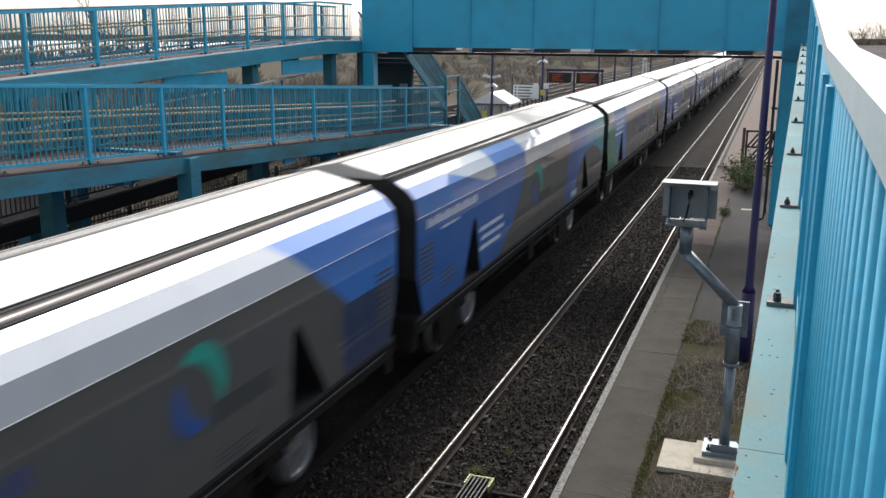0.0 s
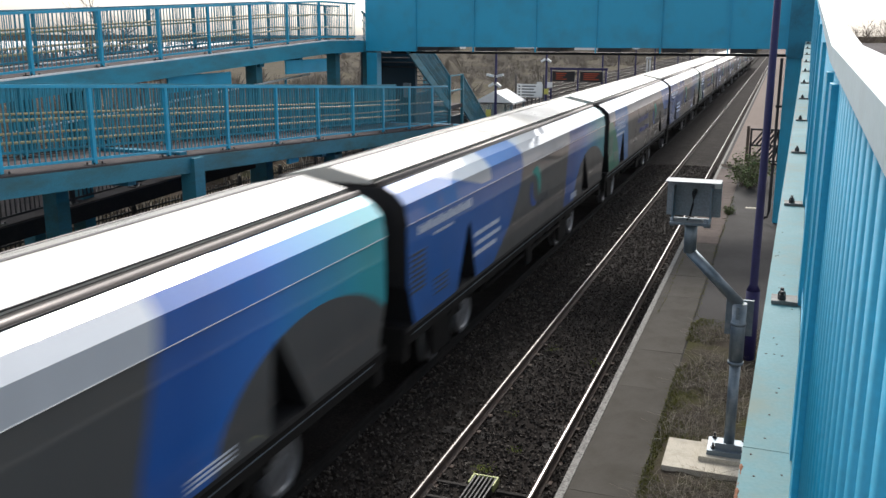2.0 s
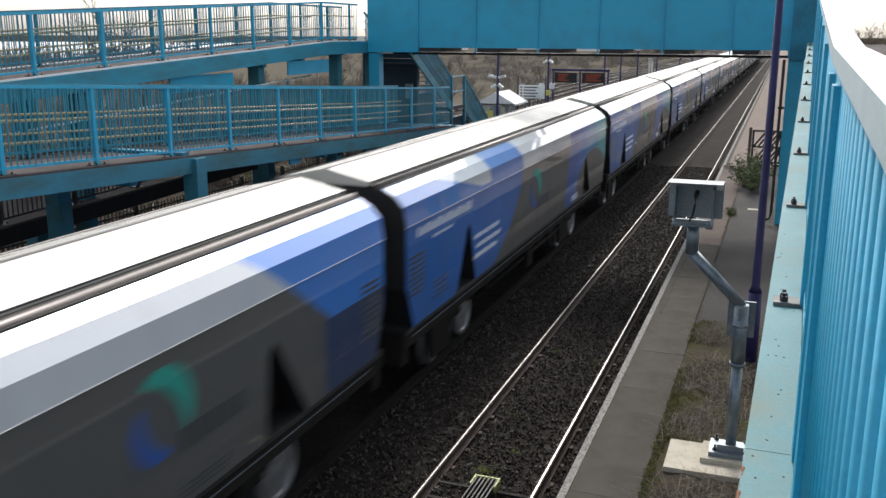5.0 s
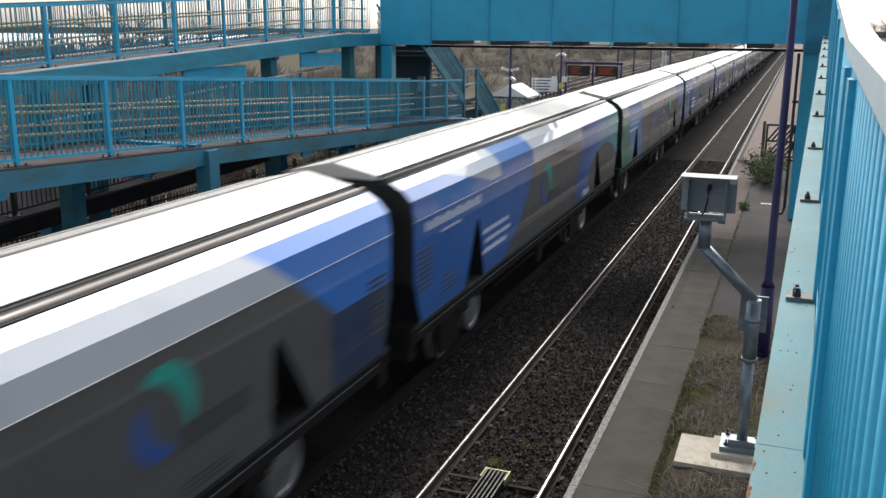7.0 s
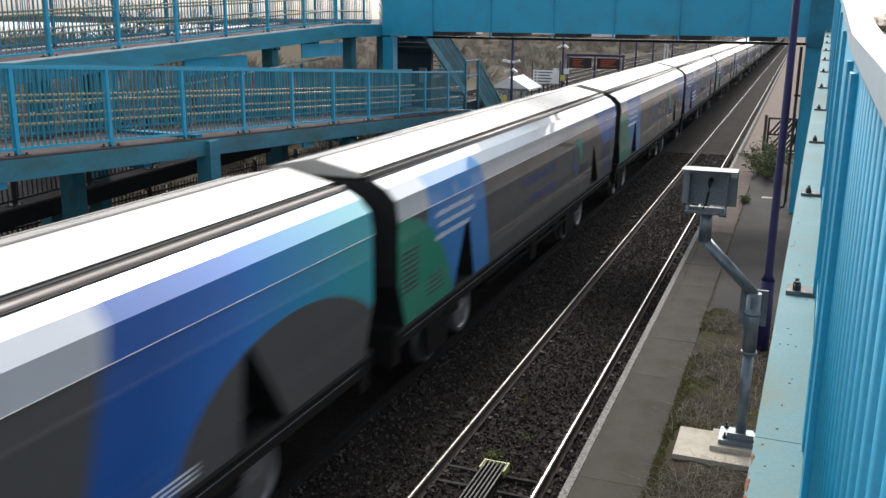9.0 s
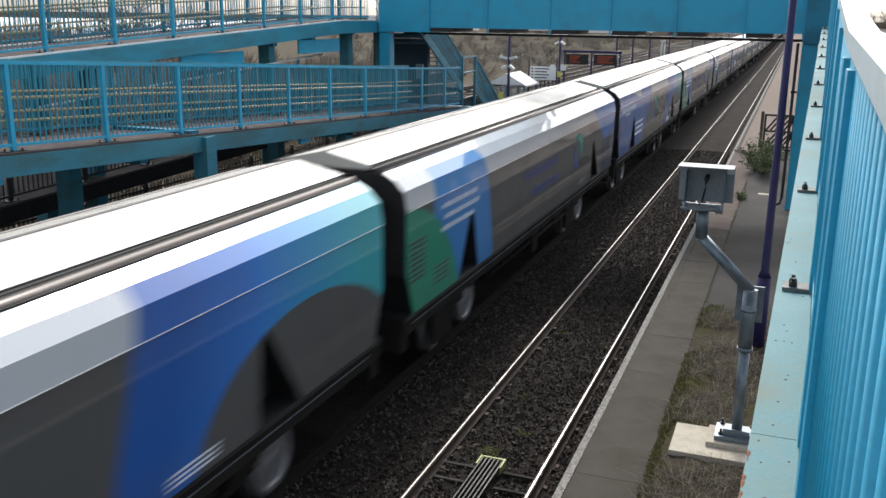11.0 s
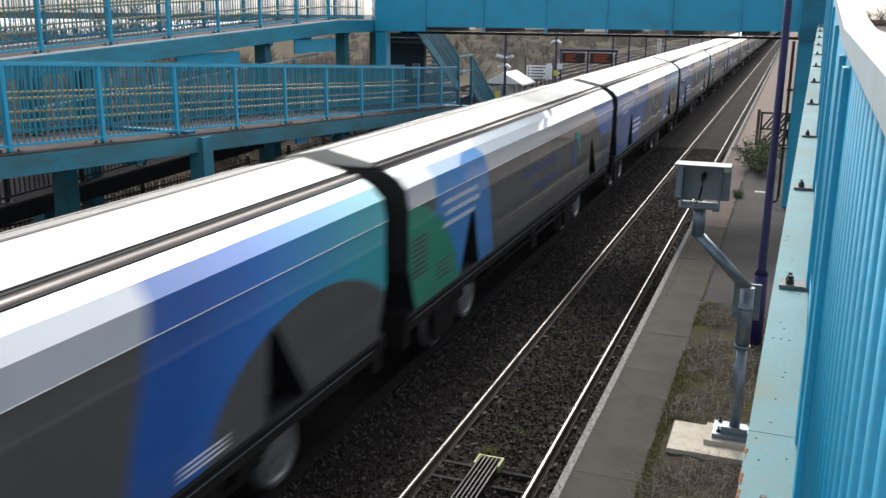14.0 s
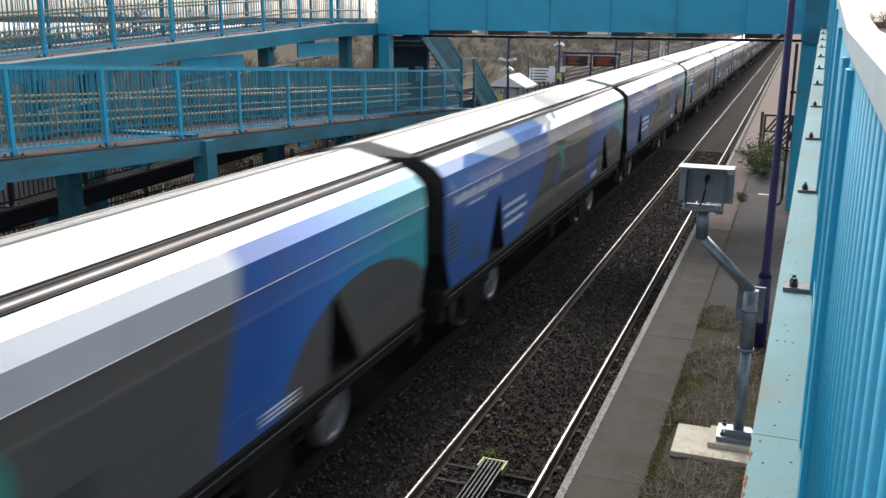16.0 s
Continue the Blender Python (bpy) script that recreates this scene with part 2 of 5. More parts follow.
def thing(name, label, category, at=None, group="", kind=""):
    ob = new(name)
    if at is not None:
        ob.matrix_basis = at
    return tagged(ob, label, category, group, kind)


def single(name, bm, material, label, category="", kind="", bevel=0.0, group=""):
    return tagged(new(name, mesh_of(name, bm, material, bevel)), label, category, group, kind)


# ---- ground, track bed, platforms ----
RAIL_Y0, RAIL_Y1 = -25.0, 620.0
TRAIN_X = -2.45

bm = bmesh.new()
box(bm, -3000, 3000, -3000, 3000, -1.2, -0.62)
single("ground", bm, M_GROUND, "scrubby brown and green railway land reaching the horizon", "ground", "structure")

# ballast: a bed with shoulders, rough on top
bm = bmesh.new()
xs = [-4.0 + 0.16 * i for i in range(39)]
ys = [4 + 0.16 * i for i in range(230)] + [41 + 1.5 * i for i in range(390)]
ys = [-25, -10] + ys
grid = []
for yy in ys:
    row = []
    for x in xs:
        z = -0.20 + 0.05 * noise.noise((x * 0.9, yy * 0.5, 0)) + (0.035 * noise.noise((x * 5, yy * 5, 3)) if yy < 41 else 0)
        if abs(x + 0.85) < 0.45:
            z -= 0.05
        row.append(bm.verts.new((x, yy, z)))
    grid.append(row)
for a, b in zip(grid, grid[1:]):
    for i in range(len(xs) - 1):
        bm.faces.new((a[i], a[i + 1], b[i + 1], b[i])).smooth = True
single("ballast_bed", bm, M_BALLAST, "dark oily ballast bed under both tracks", "ballast", "structure")

RAIL_PROFILE = ((-0.07, -0.16), (0.07, -0.16), (0.07, -0.145), (0.012, -0.12), (0.012, -0.04), (0.035, -0.03), (0.035, -0.004), (-0.035, -0.004), (-0.035, -0.03), (-0.012, -0.04), (-0.012, -0.12), (-0.07, -0.145))


def track(name, cx, label, y1=RAIL_Y1, z=0.0, y0=RAIL_Y0, side=None, top=None):
    t = thing(name, label, "railway track", pose(cx, 0, z), kind="structure")
    for s in (-0.7525, 0.7525):
        b = bmesh.new()
        extrude_y(b, [(x + s, q) for x, q in RAIL_PROFILE], y0, y1)
        r = part("rail", b, side or M_RUST, t, "rusty rail with polished head")
        b = bmesh.new()
        extrude_y(b, [(s - 0.033, -0.004), (s + 0.033, -0.004), (s + 0.03, -0.001), (s - 0.03, -0.001)], y0, y1)
        hd = part("rail_head", b, side or M_RAILEDGE, r, "dull rail head")
        b = bmesh.new()
        extrude_y(b, [(s - 0.010, -0.001), (s + 0.013, -0.001), (s + 0.012, 0.001), (s - 0.009, 0.001)], y0, y1)
        part("running_band", b, top or M_RAILTOP, t, "bright worn running band")
    return t


M_RAILEDGE = mat("dull_rail_head", (0.05, 0.042, 0.038), 0.9, 0.0, spec=0.08, dirt=(0.08, 0.06, 0.05), scale=5)
# Sooty steel, darkened further for the shade beneath the wagons.
M_SOOT_SHADE = mat("soot_and_shade_black_steel", (0.019, 0.018, 0.0175), 0.9, dirt=(0.034, 0.03, 0.027), scale=3, spec=0.05)
near_track = track("track_near", 0.7525, "empty track with bright rails beside the platform")
# Rails and running bands coloured near black: the train's shadow painted in.
train_track = track("track_train", TRAIN_X, "track under the passing wagons", side=M_SOOT_SHADE, top=M_SOOT_SHADE)

# near platform: wall, coping with worn white line, slabs, soil strip
bm = bmesh.new()
box(bm, 2.30, 14.0, -25, 400, -0.62, 0.90)
single("platform_base", bm, M_TARMAC, "worn dark asphalt platform surface", "platform", "structure")
bm = bmesh.new()
box(bm, 2.235, 2.30, -25, 400, -0.60, 0.86)
single("platform_wall", bm, M_COPING, "grimy concrete platform face", "platform wall", "structure")
bm = bmesh.new()
box(bm, 2.19, 2.285, -25, 400, 0.862, 0.918)
single("platform_edge_line", bm, M_WHITELINE, "worn white line along the platform edge", "edge line", "structure")
bm = bmesh.new()
box(bm, 2.41, 14.0, 38.6, 400, 0.85, 0.926)
single("platform_far", bm, M_PLATFAR, "pale pinkish platform paving", "paving", "structure")

# left platform beyond the train
bm = bmesh.new()
box(bm, -12.0, -4.15, 24, 330, -0.62, 0.915)
single("platform_left", bm, M_TARMAC, "asphalt island platform behind the train", "platform", "structure")


# ---- hopper wagons ----
LEN, PITCH = 17.08, 17.95
SILL = 1.50
SECTION = [(0.985, 3.81), (1.19, 3.695), (1.35, 3.525), (1.40, 3.21), (1.385, 3.195), (1.385, SILL)]
NOTCH = [((-3.40, SILL), (-3.27, 2.50), (-3.17, 2.65), (-3.05, 2.53), (-2.40, SILL)), ((-14.68, SILL), (-14.10, 2.59), (-13.98, 2.69), (-13.88, 2.54), (-13.58, SILL))]


def hopper_body():
    b = bmesh.new()
    for s in (1, -1):
        for (x0, z0), (x1, z1) in zip(SECTION[:-1], SECTION[1:-1]):
            b.faces.new([b.verts.new(v) for v in ((s * x0, 0, z0), (s * x1, 0, z1), (s * x1, -LEN, z1), (s * x0, -LEN, z0))])
        x = s * 1.385
        outline = [(-0.30, SILL), (0, 2.25), (0, 3.195), (-LEN, 3.195), (-LEN, 2.25), (-LEN + 0.30, SILL)]
        cut = []
        for n in NOTCH[::-1]:
            cut += list(n)
        b.faces.new([b.verts.new((x, p, q)) for p, q in outline + cut])
    bmesh.ops.remove_doubles(b, verts=b.verts, dist=0.0005)
    return b


def hopper_inner():
    """Dark end plates, floor and sloping hopper ends seen in the side openings."""
    b = bmesh.new()
    for y in (-0.02, -LEN + 0.02):
        pr = [(s * x, max(z, 2.2)) for s, seq in ((1, SECTION), (-1, SECTION[::-1])) for x, z in seq]
        d = 0.06
        a = [b.verts.new((x * 0.985, y - d / 2, z - 0.02)) for x, z in pr]
        c = [b.verts.new((x * 0.985, y + d / 2, z - 0.02)) for x, z in pr]
        n = len(pr)
        for i in range(n):
            b.faces.new((a[i], a[(i + 1) % n], c[(i + 1) % n], c[i]))
        b.faces.new(a)
        b.faces.new(c[::-1])
        e = 1 if y < -1 else -1
        o = [b.verts.new((s * 1.365, p, q)) for s in (1, -1) for p, q in ((y, 2.23), (y + e * 0.30, 1.46))]
        b.faces.new((o[0], o[1], o[3], o[2]))
    for n in NOTCH:
        for s in (1, -1):
            o = [b.verts.new((s * 1.38, *p)) for p in n]
            i = [b.verts.new((s * 0.95, *p)) for p in n]
            b.faces.new(i)
            for j in range(len(n) - 1):
                b.faces.new((o[j], o[j + 1], i[j + 1], i[j]))
    box(b, -1.36, 1.36, -LEN + 0.05, -0.05, 1.42, 1.49)
    return b


def add_wheel(b, x, out):
    """A railway wheel, coned disc with flange and hub, axle along x."""
    prof = [(0.0, 0.0), (0.09, 0.03), (0.11, 0.0), (0.34, -0.02), (0.37, 0.012), (0.44, 0.012), (0.46, 0.0), (0.46, -0.11), (0.49, -0.12), (0.49, -0.14), (0.0, -0.14)]
    seg = 24
    rings = [[b.verts.new((x + out * dx, r * math.cos(a), r * math.sin(a))) for a in (j * 2 * math.pi / seg for j in range(seg))] for r, dx in prof[1:-1]]
    for q, w in zip(rings, rings[1:]):
        for j in range(seg):
            b.faces.new((q[j], q[(j + 1) % seg], w[(j + 1) % seg], w[j]))
    b.faces.new(rings[0])
    b.faces.new(rings[-1][::-1])


def bogie_mesh():
    b = bmesh.new()
    for s in (1, -1):
        box(b, s * 0.50 - 0.09, s * 0.50 + 0.09, -1.25, 1.25, 0.42, 0.66)
        for y in (-0.9, 0.9):
            box(b, s * 0.50 - 0.13, s * 0.50 + 0.13, y - 0.16, y + 0.16, 0.30, 0.62)
        # springs and damper towards the outside
        for y in (-0.22, 0.0, 0.22):
            tube(b, [(s * 0.58, y, 0.45), (s * 0.58, y, 0.95)], 0.09, 8)
        box(b, s * 0.58 - 0.14, s * 0.58 + 0.14, -0.4, 0.4, 0.36, 0.46)
        for y in (-0.42, 0.42):
            box(b, s * 0.62 - 0.10, s * 0.62 + 0.06, y - 0.05, y + 0.05, 0.3, 0.75)
    box(b, -0.95, 0.95, -0.3, 0.3, 0.66, 0.98)
    box(b, -0.3, 0.3, -0.35, 0.35, 0.98, 1.44)
    for y in (-1.35, 1.35):
        box(b, -0.6, 0.6, y - 0.06, y + 0.06, 0.5, 0.62)
    return b


def underframe_mesh():
    b = bmesh.new()
    for s in (1, -1):
        box(b, s * 1.27 - 0.05, s * 1.27 + 0.05, -LEN + 0.1, -0.1, 1.16, 1.44)
        for k in range(15):
            y = -1.2 - k * 1.05
            box(b, s * 1.30 - 0.03, s * 1.30 + 0.03, y - 0.03, y + 0.03, 1.10, 1.47)
    box(b, -0.35, 0.35, -LEN + 0.05, -0.05, 0.95, 1.43)
    for y0, y1 in ((-5.2, -8.2), (-8.9, -11.9)):       # discharge hoppers
        ym = (y0 + y1) / 2
        top = [b.verts.new(v) for v in ((-1.2, y0, 1.43), (1.2, y0, 1.43), (1.2, y1, 1.43), (-1.2, y1, 1.43))]
        low = [b.verts.new(v) for v in ((-0.7, ym + 0.8, 0.45), (0.7, ym + 0.8, 0.45), (0.7, ym - 0.8, 0.45), (-0.7, ym - 0.8, 0.45))]
        for i in range(4):
            b.faces.new((top[i], top[(i + 1) % 4], low[(i + 1) % 4], low[i]))
        b.faces.new(low)
    for y in (-0.12, -LEN + 0.12):
        box(b, -1.3, 1.3, y - 0.1, y + 0.1, 0.9, 1.48)
    tube(b, [(1.05, -5.0, 0.8), (1.05, -12.0, 0.8)], 0.05, 8)
    for y in (-4.35, -14.55):
        for s in (1, -1):
            box(b, s * 1.0 - 0.04, s * 1.0 + 0.04, y - 0.5, y + 0.5, 0.30, 1.2)
    box(b, 0.75, 1.15, -8.75, -8.3, 0.55, 1.1)
    return b


def bars_mesh(rows, x=1.388, slant=0.0):
    """Rows of lettering too small to read, as raised bars: (y0, y1, z0, z1)."""
    b = bmesh.new()
    for y0, y1, z0, z1 in rows:
        box(b, x, x + 0.006, y0, y1, 1.5 + (z0 - 1.38) * 0.98, 1.5 + (z1 - 1.38) * 0.98)
    return b


WAGON_MESH = {}


def wagon_meshes():
    W = WAGON_MESH
    W["inner"] = mesh_of("end_plate", hopper_inner(), M_BLACK)
    b = bmesh.new()
    extrude_y(b, [(-0.77, 3.82), (0.77, 3.82), (0.77, 3.895), (0.745, 3.905), (0.04, 4.062), (-0.04, 4.062), (-0.745, 3.905), (-0.77, 3.895)], -LEN + 0.04, -0.04)
    W["hatch"] = mesh_of("hatch_cover", b, M_ROOFWHITE)
    b = bmesh.new()
    tube(b, [(0, -0.03, 0), (0, -LEN + 0.03, 0)], 0.052, 16)
    W["rail"] = mesh_of("roof_rail", b, M_RAILGREY)
    b = bmesh.new()
    extrude_y(b, [(-0.05, -0.02), (0.05, -0.02), (0.05, 0.0), (0.03, 0.008), (-0.05, 0.008)], -LEN + 0.03, -0.03)
    W["gutter"] = mesh_of("roof_gutter", b, mat("grimy_roof_channel", (0.045, 0.039, 0.036), 0.7, scale=3))
    b = bmesh.new()
    extrude_y(b, [(-0.012, -0.004), (0.012, -0.004), (0.010, 0.012), (-0.010, 0.012)], -LEN + 0.03, -0.03)
    W["seal"] = mesh_of("roof_seal", b, M_BLACK)
    b = bmesh.new()
    extrude_y(b, [(-0.035, 4.056), (0.028, 4.056), (0.022, 4.072), (-0.03, 4.072)], -LEN + 0.05, -0.05)
    W["ridge"] = mesh_of("ridge_strip", b, M_RAILGREY)
    b = bmesh.new()
    box(b, -0.98, 0.98, -LEN + 0.01, -0.01, 3.69, 3.785)
    W["pan"] = mesh_of("roof_pan", b, M_RAILGREY)
    W["bogie"] = mesh_of("bogie", bogie_mesh(), M_SOOT_SHADE)
    b = bmesh.new()
    for s in (1, -1):
        add_wheel(b, s * 0.80, s)
    tube(b, [(-0.72, 0, 0), (0.72, 0, 0)], 0.085, 10)
    W["wheelset"] = mesh_of("wheelset", b, M_WHEEL)
    b = bmesh.new()
    box(b, -0.006, 0.006, -LEN + 0.4, -0.4, 0.0, 0.012)
    W["sill"] = mesh_of("sill_strip", b, M_GALV)
    W["under"] = mesh_of("underframe", underframe_mesh(), M_SOOT_SHADE)
    b = bmesh.new()
    tube(b, [(0, 0, 0), (0, 0.28, 0)], 0.085, 10)
    tube(b, [(0, 0.28, 0), (0, 0.33, 0)], 0.22, 14)
    W["buffer"] = mesh_of("buffer", b, M_BLACK)
    b = bmesh.new()
    for s in (1, -1):
        box(b, s * 1.394 - 0.012, s * 1.394 + 0.012, -LEN, 0, 3.204, 3.211)
    W["seam"] = mesh_of("shoulder_seam", b, M_WHITE)


def ring_arc(b, cy, cz, r0, r1, a0, a1, x=1.388, seg=14):
    cz += 0.1
    for i in range(seg):
        t0, t1 = (radians(a0 + (a1 - a0) * k / seg) for k in (i, i + 1))
        w0, w1 = (math.sin(math.pi * k / seg) ** 0.5 for k in (i, i + 1))
        pts = [(cy + math.cos(t) * r, cz + math.sin(t) * r) for t, r in ((t0, r1), (t1, r1), (t1, r1 - (r1 - r0) * w1 - 0.01), (t0, r1 - (r1 - r0) * w0 - 0.01))]
        lo = [b.verts.new((x, *p)) for p in pts]
        hi = [b.verts.new((x + 0.006, *p)) for p in pts]
        b.faces.new(hi)
        for j in range(4):
            b.faces.new((lo[j], lo[(j + 1) % 4], hi[(j + 1) % 4], hi[j]))


def build_wagon(kind):
    W = WAGON_MESH
    colour = "blue and teal" if kind == "blue" else "green and light blue"
    w = thing("hopper_wagon", f"covered grey hopper wagon with {colour} curves", "railway wagon", group="wagons of the passing train")
    part("body", hopper_body(), M_LIV[kind], w, f"grey side panels painted with {colour} curves")
    part("roof_pan", W["pan"], None, w, "grimy roof pan under the hatch")
    part("end_plate", W["inner"], None, w, "black end plates")
    part("hatch_cover", W["hatch"], None, w, "long dusty white roof hatch")
    for s in (1, -1):
        part("roof_rail", W["rail"], None, w, at=pose(s * 0.92, 0, 3.823))
        part("roof_gutter", W["gutter"], None, w, at=pose(s * 0.815, 0, 3.845))
        part("roof_seal", W["seal"], None, w, at=pose(s * 0.782, 0, 3.888))
        part("roof_seal", W["seal"], None, w, at=pose(s * 0.986, 0, 3.812))
    part("ridge_strip", W["ridge"], None, w, "grey ridge strip")
    part("shoulder_seam", W["seam"], None, w)
    for s in (1, -1):
        part("sill_strip", W["sill"], None, w, "dull worn sill strip", at=pose(s * 1.325, 0, 1.30))
    part("underframe", W["under"], None, w, "sooty black underframe with discharge doors")
    for y, d in ((0.0, 1), (-LEN, -1)):
        for s in (1, -1):
            part("buffer", W["buffer"], None, w, at=pose(s * 0.87, y, 1.06, 0, 0, 0 if d > 0 else 180))
    for y in (-3.1, -13.5):
        bo = part("bogie", W["bogie"], None, w, at=pose(0, y, 0))
        for a in (0.9, -0.9):
            part("wheelset", W["wheelset"], None, bo, "worn steel wheels on an axle", at=pose(0, a, 0.46))
    logo = -9.0 if kind == "blue" else -5.2
    b = bmesh.new()
    ring_arc(b, logo, 2.5, 0.20, 0.46, -40, 130)
    lg = part("logo_arc", b, M_TEALVINYL, w, "teal curved emblem")
    b = bmesh.new()
    ring_arc(b, logo - 0.12, 2.38, 0.16, 0.36, 130, 300)
    part("logo_arc", b, M_BLUEVINYL, w, "blue curved emblem")
    tagged(part("lettering", bars_mesh([(logo + 0.25 + 0.24 * i, logo + 0.42 + 0.24 * i, 1.98, 2.22) for i in range(5)]), M_TEXTDARK, w, "charcoal lettering"), kind="stuff")
    small = [(-5.0 + 0.0, -4.2, 1.46 + 0.06 * i, 1.485 + 0.06 * i) for i in range(3)]
    if kind == "blue":
        tagged(part("lettering", bars_mesh([(-16.6 + 0.172 * i, -16.48 + 0.172 * i, 2.87, 3.03 - 0.04 * (i % 3 == 1)) for i in range(16)] + [(-15.9 + 0.1 * i, -15.84 + 0.1 * i, 2.72, 2.77) for i in range(10)]), M_TEXTWHITE, w, "white slogan lettering"), kind="stuff")
        tagged(part("lettering", bars_mesh([(-13.7 + 0.15 * j + 0.12 * (i == 1), -13.59 + 0.15 * j + 0.12 * (i == 1), 2.2 - 0.2 * i, 2.29 - 0.2 * i - 0.02 * (j % 3 == 0)) for i in range(3) for j in range(11 - (i == 2))]), M_TEXTWHITE, w, "white web lettering"), kind="stuff")
        tagged(part("lettering", bars_mesh(small), M_TEXTWHITE, w, "small white data lettering"), kind="stuff")
    else:
        tagged(part("lettering", bars_mesh([(-15.55 + 0.15 * j + 0.12 * (i == 1), -15.44 + 0.15 * j + 0.12 * (i == 1), 2.88 - 0.2 * i, 2.97 - 0.2 * i - 0.02 * (j % 3 == 0)) for i in range(3) for j in range(12 - (i == 2))]), M_TEXTWHITE, w, "white web lettering"), kind="stuff")
        tagged(part("lettering", bars_mesh([(-10.45 + 0.3 * i, -10.25 + 0.3 * i, 2.5, 2.66 + 0.06 * (i % 3 == 0)) for i in range(10)] + [(-9.9 + 0.3 * i, -9.69 + 0.3 * i, 2.06, 2.22 + 0.06 * (i % 4 == 1)) for i in range(9)]), M_TEXTBLUE, w, "indigo slogan lettering"), kind="stuff")
        tagged(part("lettering", bars_mesh(small), M_TEXTDARK, w, "small dark data lettering"), kind="stuff")
    tagged(part("data_panel", bars_mesh([(-16.95, -16.3, 2.55 - 0.09 * i, 2.59 - 0.09 * i) for i in range(8)] + [(-15.9, -15.2, 1.9 - 0.09 * i, 1.93 - 0.09 * i) for i in range(4)]), M_TEXTDARK, w, "dark data lettering"), kind="stuff")
    if kind == "green":
        tagged(part("data_panel", bars_mesh([(-0.75, -0.15, 2.55 - 0.09 * i, 2.59 - 0.09 * i) for i in range(10)]), M_TEXTDARK, w, "dark data lettering"), kind="stuff")
    return w


wagon_meshes()
KINDS = {k: "blue" for k in range(-8, 18)}
for k in (-6, -2, 0, 5, 7, 8, 10, 13, 17):
    KINDS[k] = "green"
first = {"blue": build_wagon("blue"), "green": build_wagon("green")}
WAGONS, used = [], set()
for k in range(-8, 18):
    kind = KINDS[k]
    w = first[kind] if kind not in used else copy_thing(first[kind], pose(TRAIN_X, 0, 0))
    used.add(kind)
    WAGONS.append((k, w))


# ---- steel ramps and footbridge ----
def railing(parent, x, pts, height=1.14, spacing=1.87, first_post=0.0, bar_gap=0.115, paint=None, bar=0.018, post=0.055, limit=150, bar_paint=None):
    """Parapet along (y, z) points at x: posts, top and bottom rails, upright bars; the bars of one bay are one part."""
    def zat(y):
        for (y0, z0), (y1, z1) in zip(pts, pts[1:]):
            if y0 <= y <= y1:
                return z0 + (z1 - z0) * (y - y0) / (y1 - y0)
        return pts[-1][1]
    y0, y1 = pts[0][0], pts[-1][0]
    posts, y = [], y0 + first_post
    while y <= y1 + 0.01:
        posts.append(y)
        y += spacing
    for a, c in zip(pts, pts[1:]):
        for h, hh, ww, nm in ((height, 0.05, 0.07, "top_rail"), (0.1, 0.04, 0.04, "bottom_rail")):
            b = bmesh.new()
            beam(b, (x, a[0], a[1] + h), (x, c[0], c[1] + h), ww, hh)
            part(nm, b, paint or M_BLUE, parent, bevel=0.008)
    pm = bmesh.new()
    box(pm, -post / 2, post / 2, -post * 0.65, post * 0.65, -0.02, height - 0.02)
    pm = mesh_of("post", pm, paint or M_BLUE, 0.006)
    fm = bmesh.new()
    box(fm, -0.11, 0.11, -0.13, 0.13, 0, 0.018)
    for u in (-0.07, 0.07):
        for v in (-0.09, 0.09):
            tube(fm, [(u, v, 0.018), (u, v, 0.05)], 0.014, 6)
    fm = mesh_of("foot_plate", fm, M_BLACK)
    for y in posts:
        po = part("post", pm, None, parent, at=pose(x, y, zat(y)))
        part("foot_plate", fm, None, po, "dark bolted foot plate", at=pose(0, 0, 0.0))
    n = int((y1 - y0) / bar_gap)
    bm_ = bmesh.new()
    box(bm_, -bar / 2, bar / 2, -bar / 2, bar / 2, 0.1, height - 0.02)
    bm_ = mesh_of("upright_bar", bm_, bar_paint or paint or M_BLUE)
    rest = bmesh.new()
    for i in range(n, -1, -1):
        y = y0 + i * bar_gap
        if n - i < limit:
            part("upright_bar", bm_, None, parent, at=pose(x, y, zat(y)))
        else:
            box(rest, x - bar / 2, x + bar / 2, y - bar / 2, y + bar / 2, zat(y) + 0.1, zat(y) + height - 0.02)
    if len(rest.verts):
        tagged(part("bar_infill", rest, bar_paint or paint or M_BLUE, parent), kind="stuff")
    # Edge strips; the upper ramp's are white to paint the light on its beam flange.
    for a, c in zip(pts, pts[1:]):
        b = bmesh.new()
        e = x + (0.19 if x in (-5.8, -8.6) else -0.19)
        beam(b, (e, a[0], a[1] + 0.006), (e, c[0], c[1] + 0.006), 0.07, 0.03)
        part("kerb", b, M_WHITE if height == 1.12 else M_DECK, parent, "edge strip, white where it paints a lit flange top")


def handrail(parent, x, pts, hs, material, r=0.022, side=1):
    for h in hs:
        b = bmesh.new()
        tube(b, [(x, y, z + h) for y, z in pts], r, 8)
        part("handrail", b, material, parent, "yellow painted handrail")


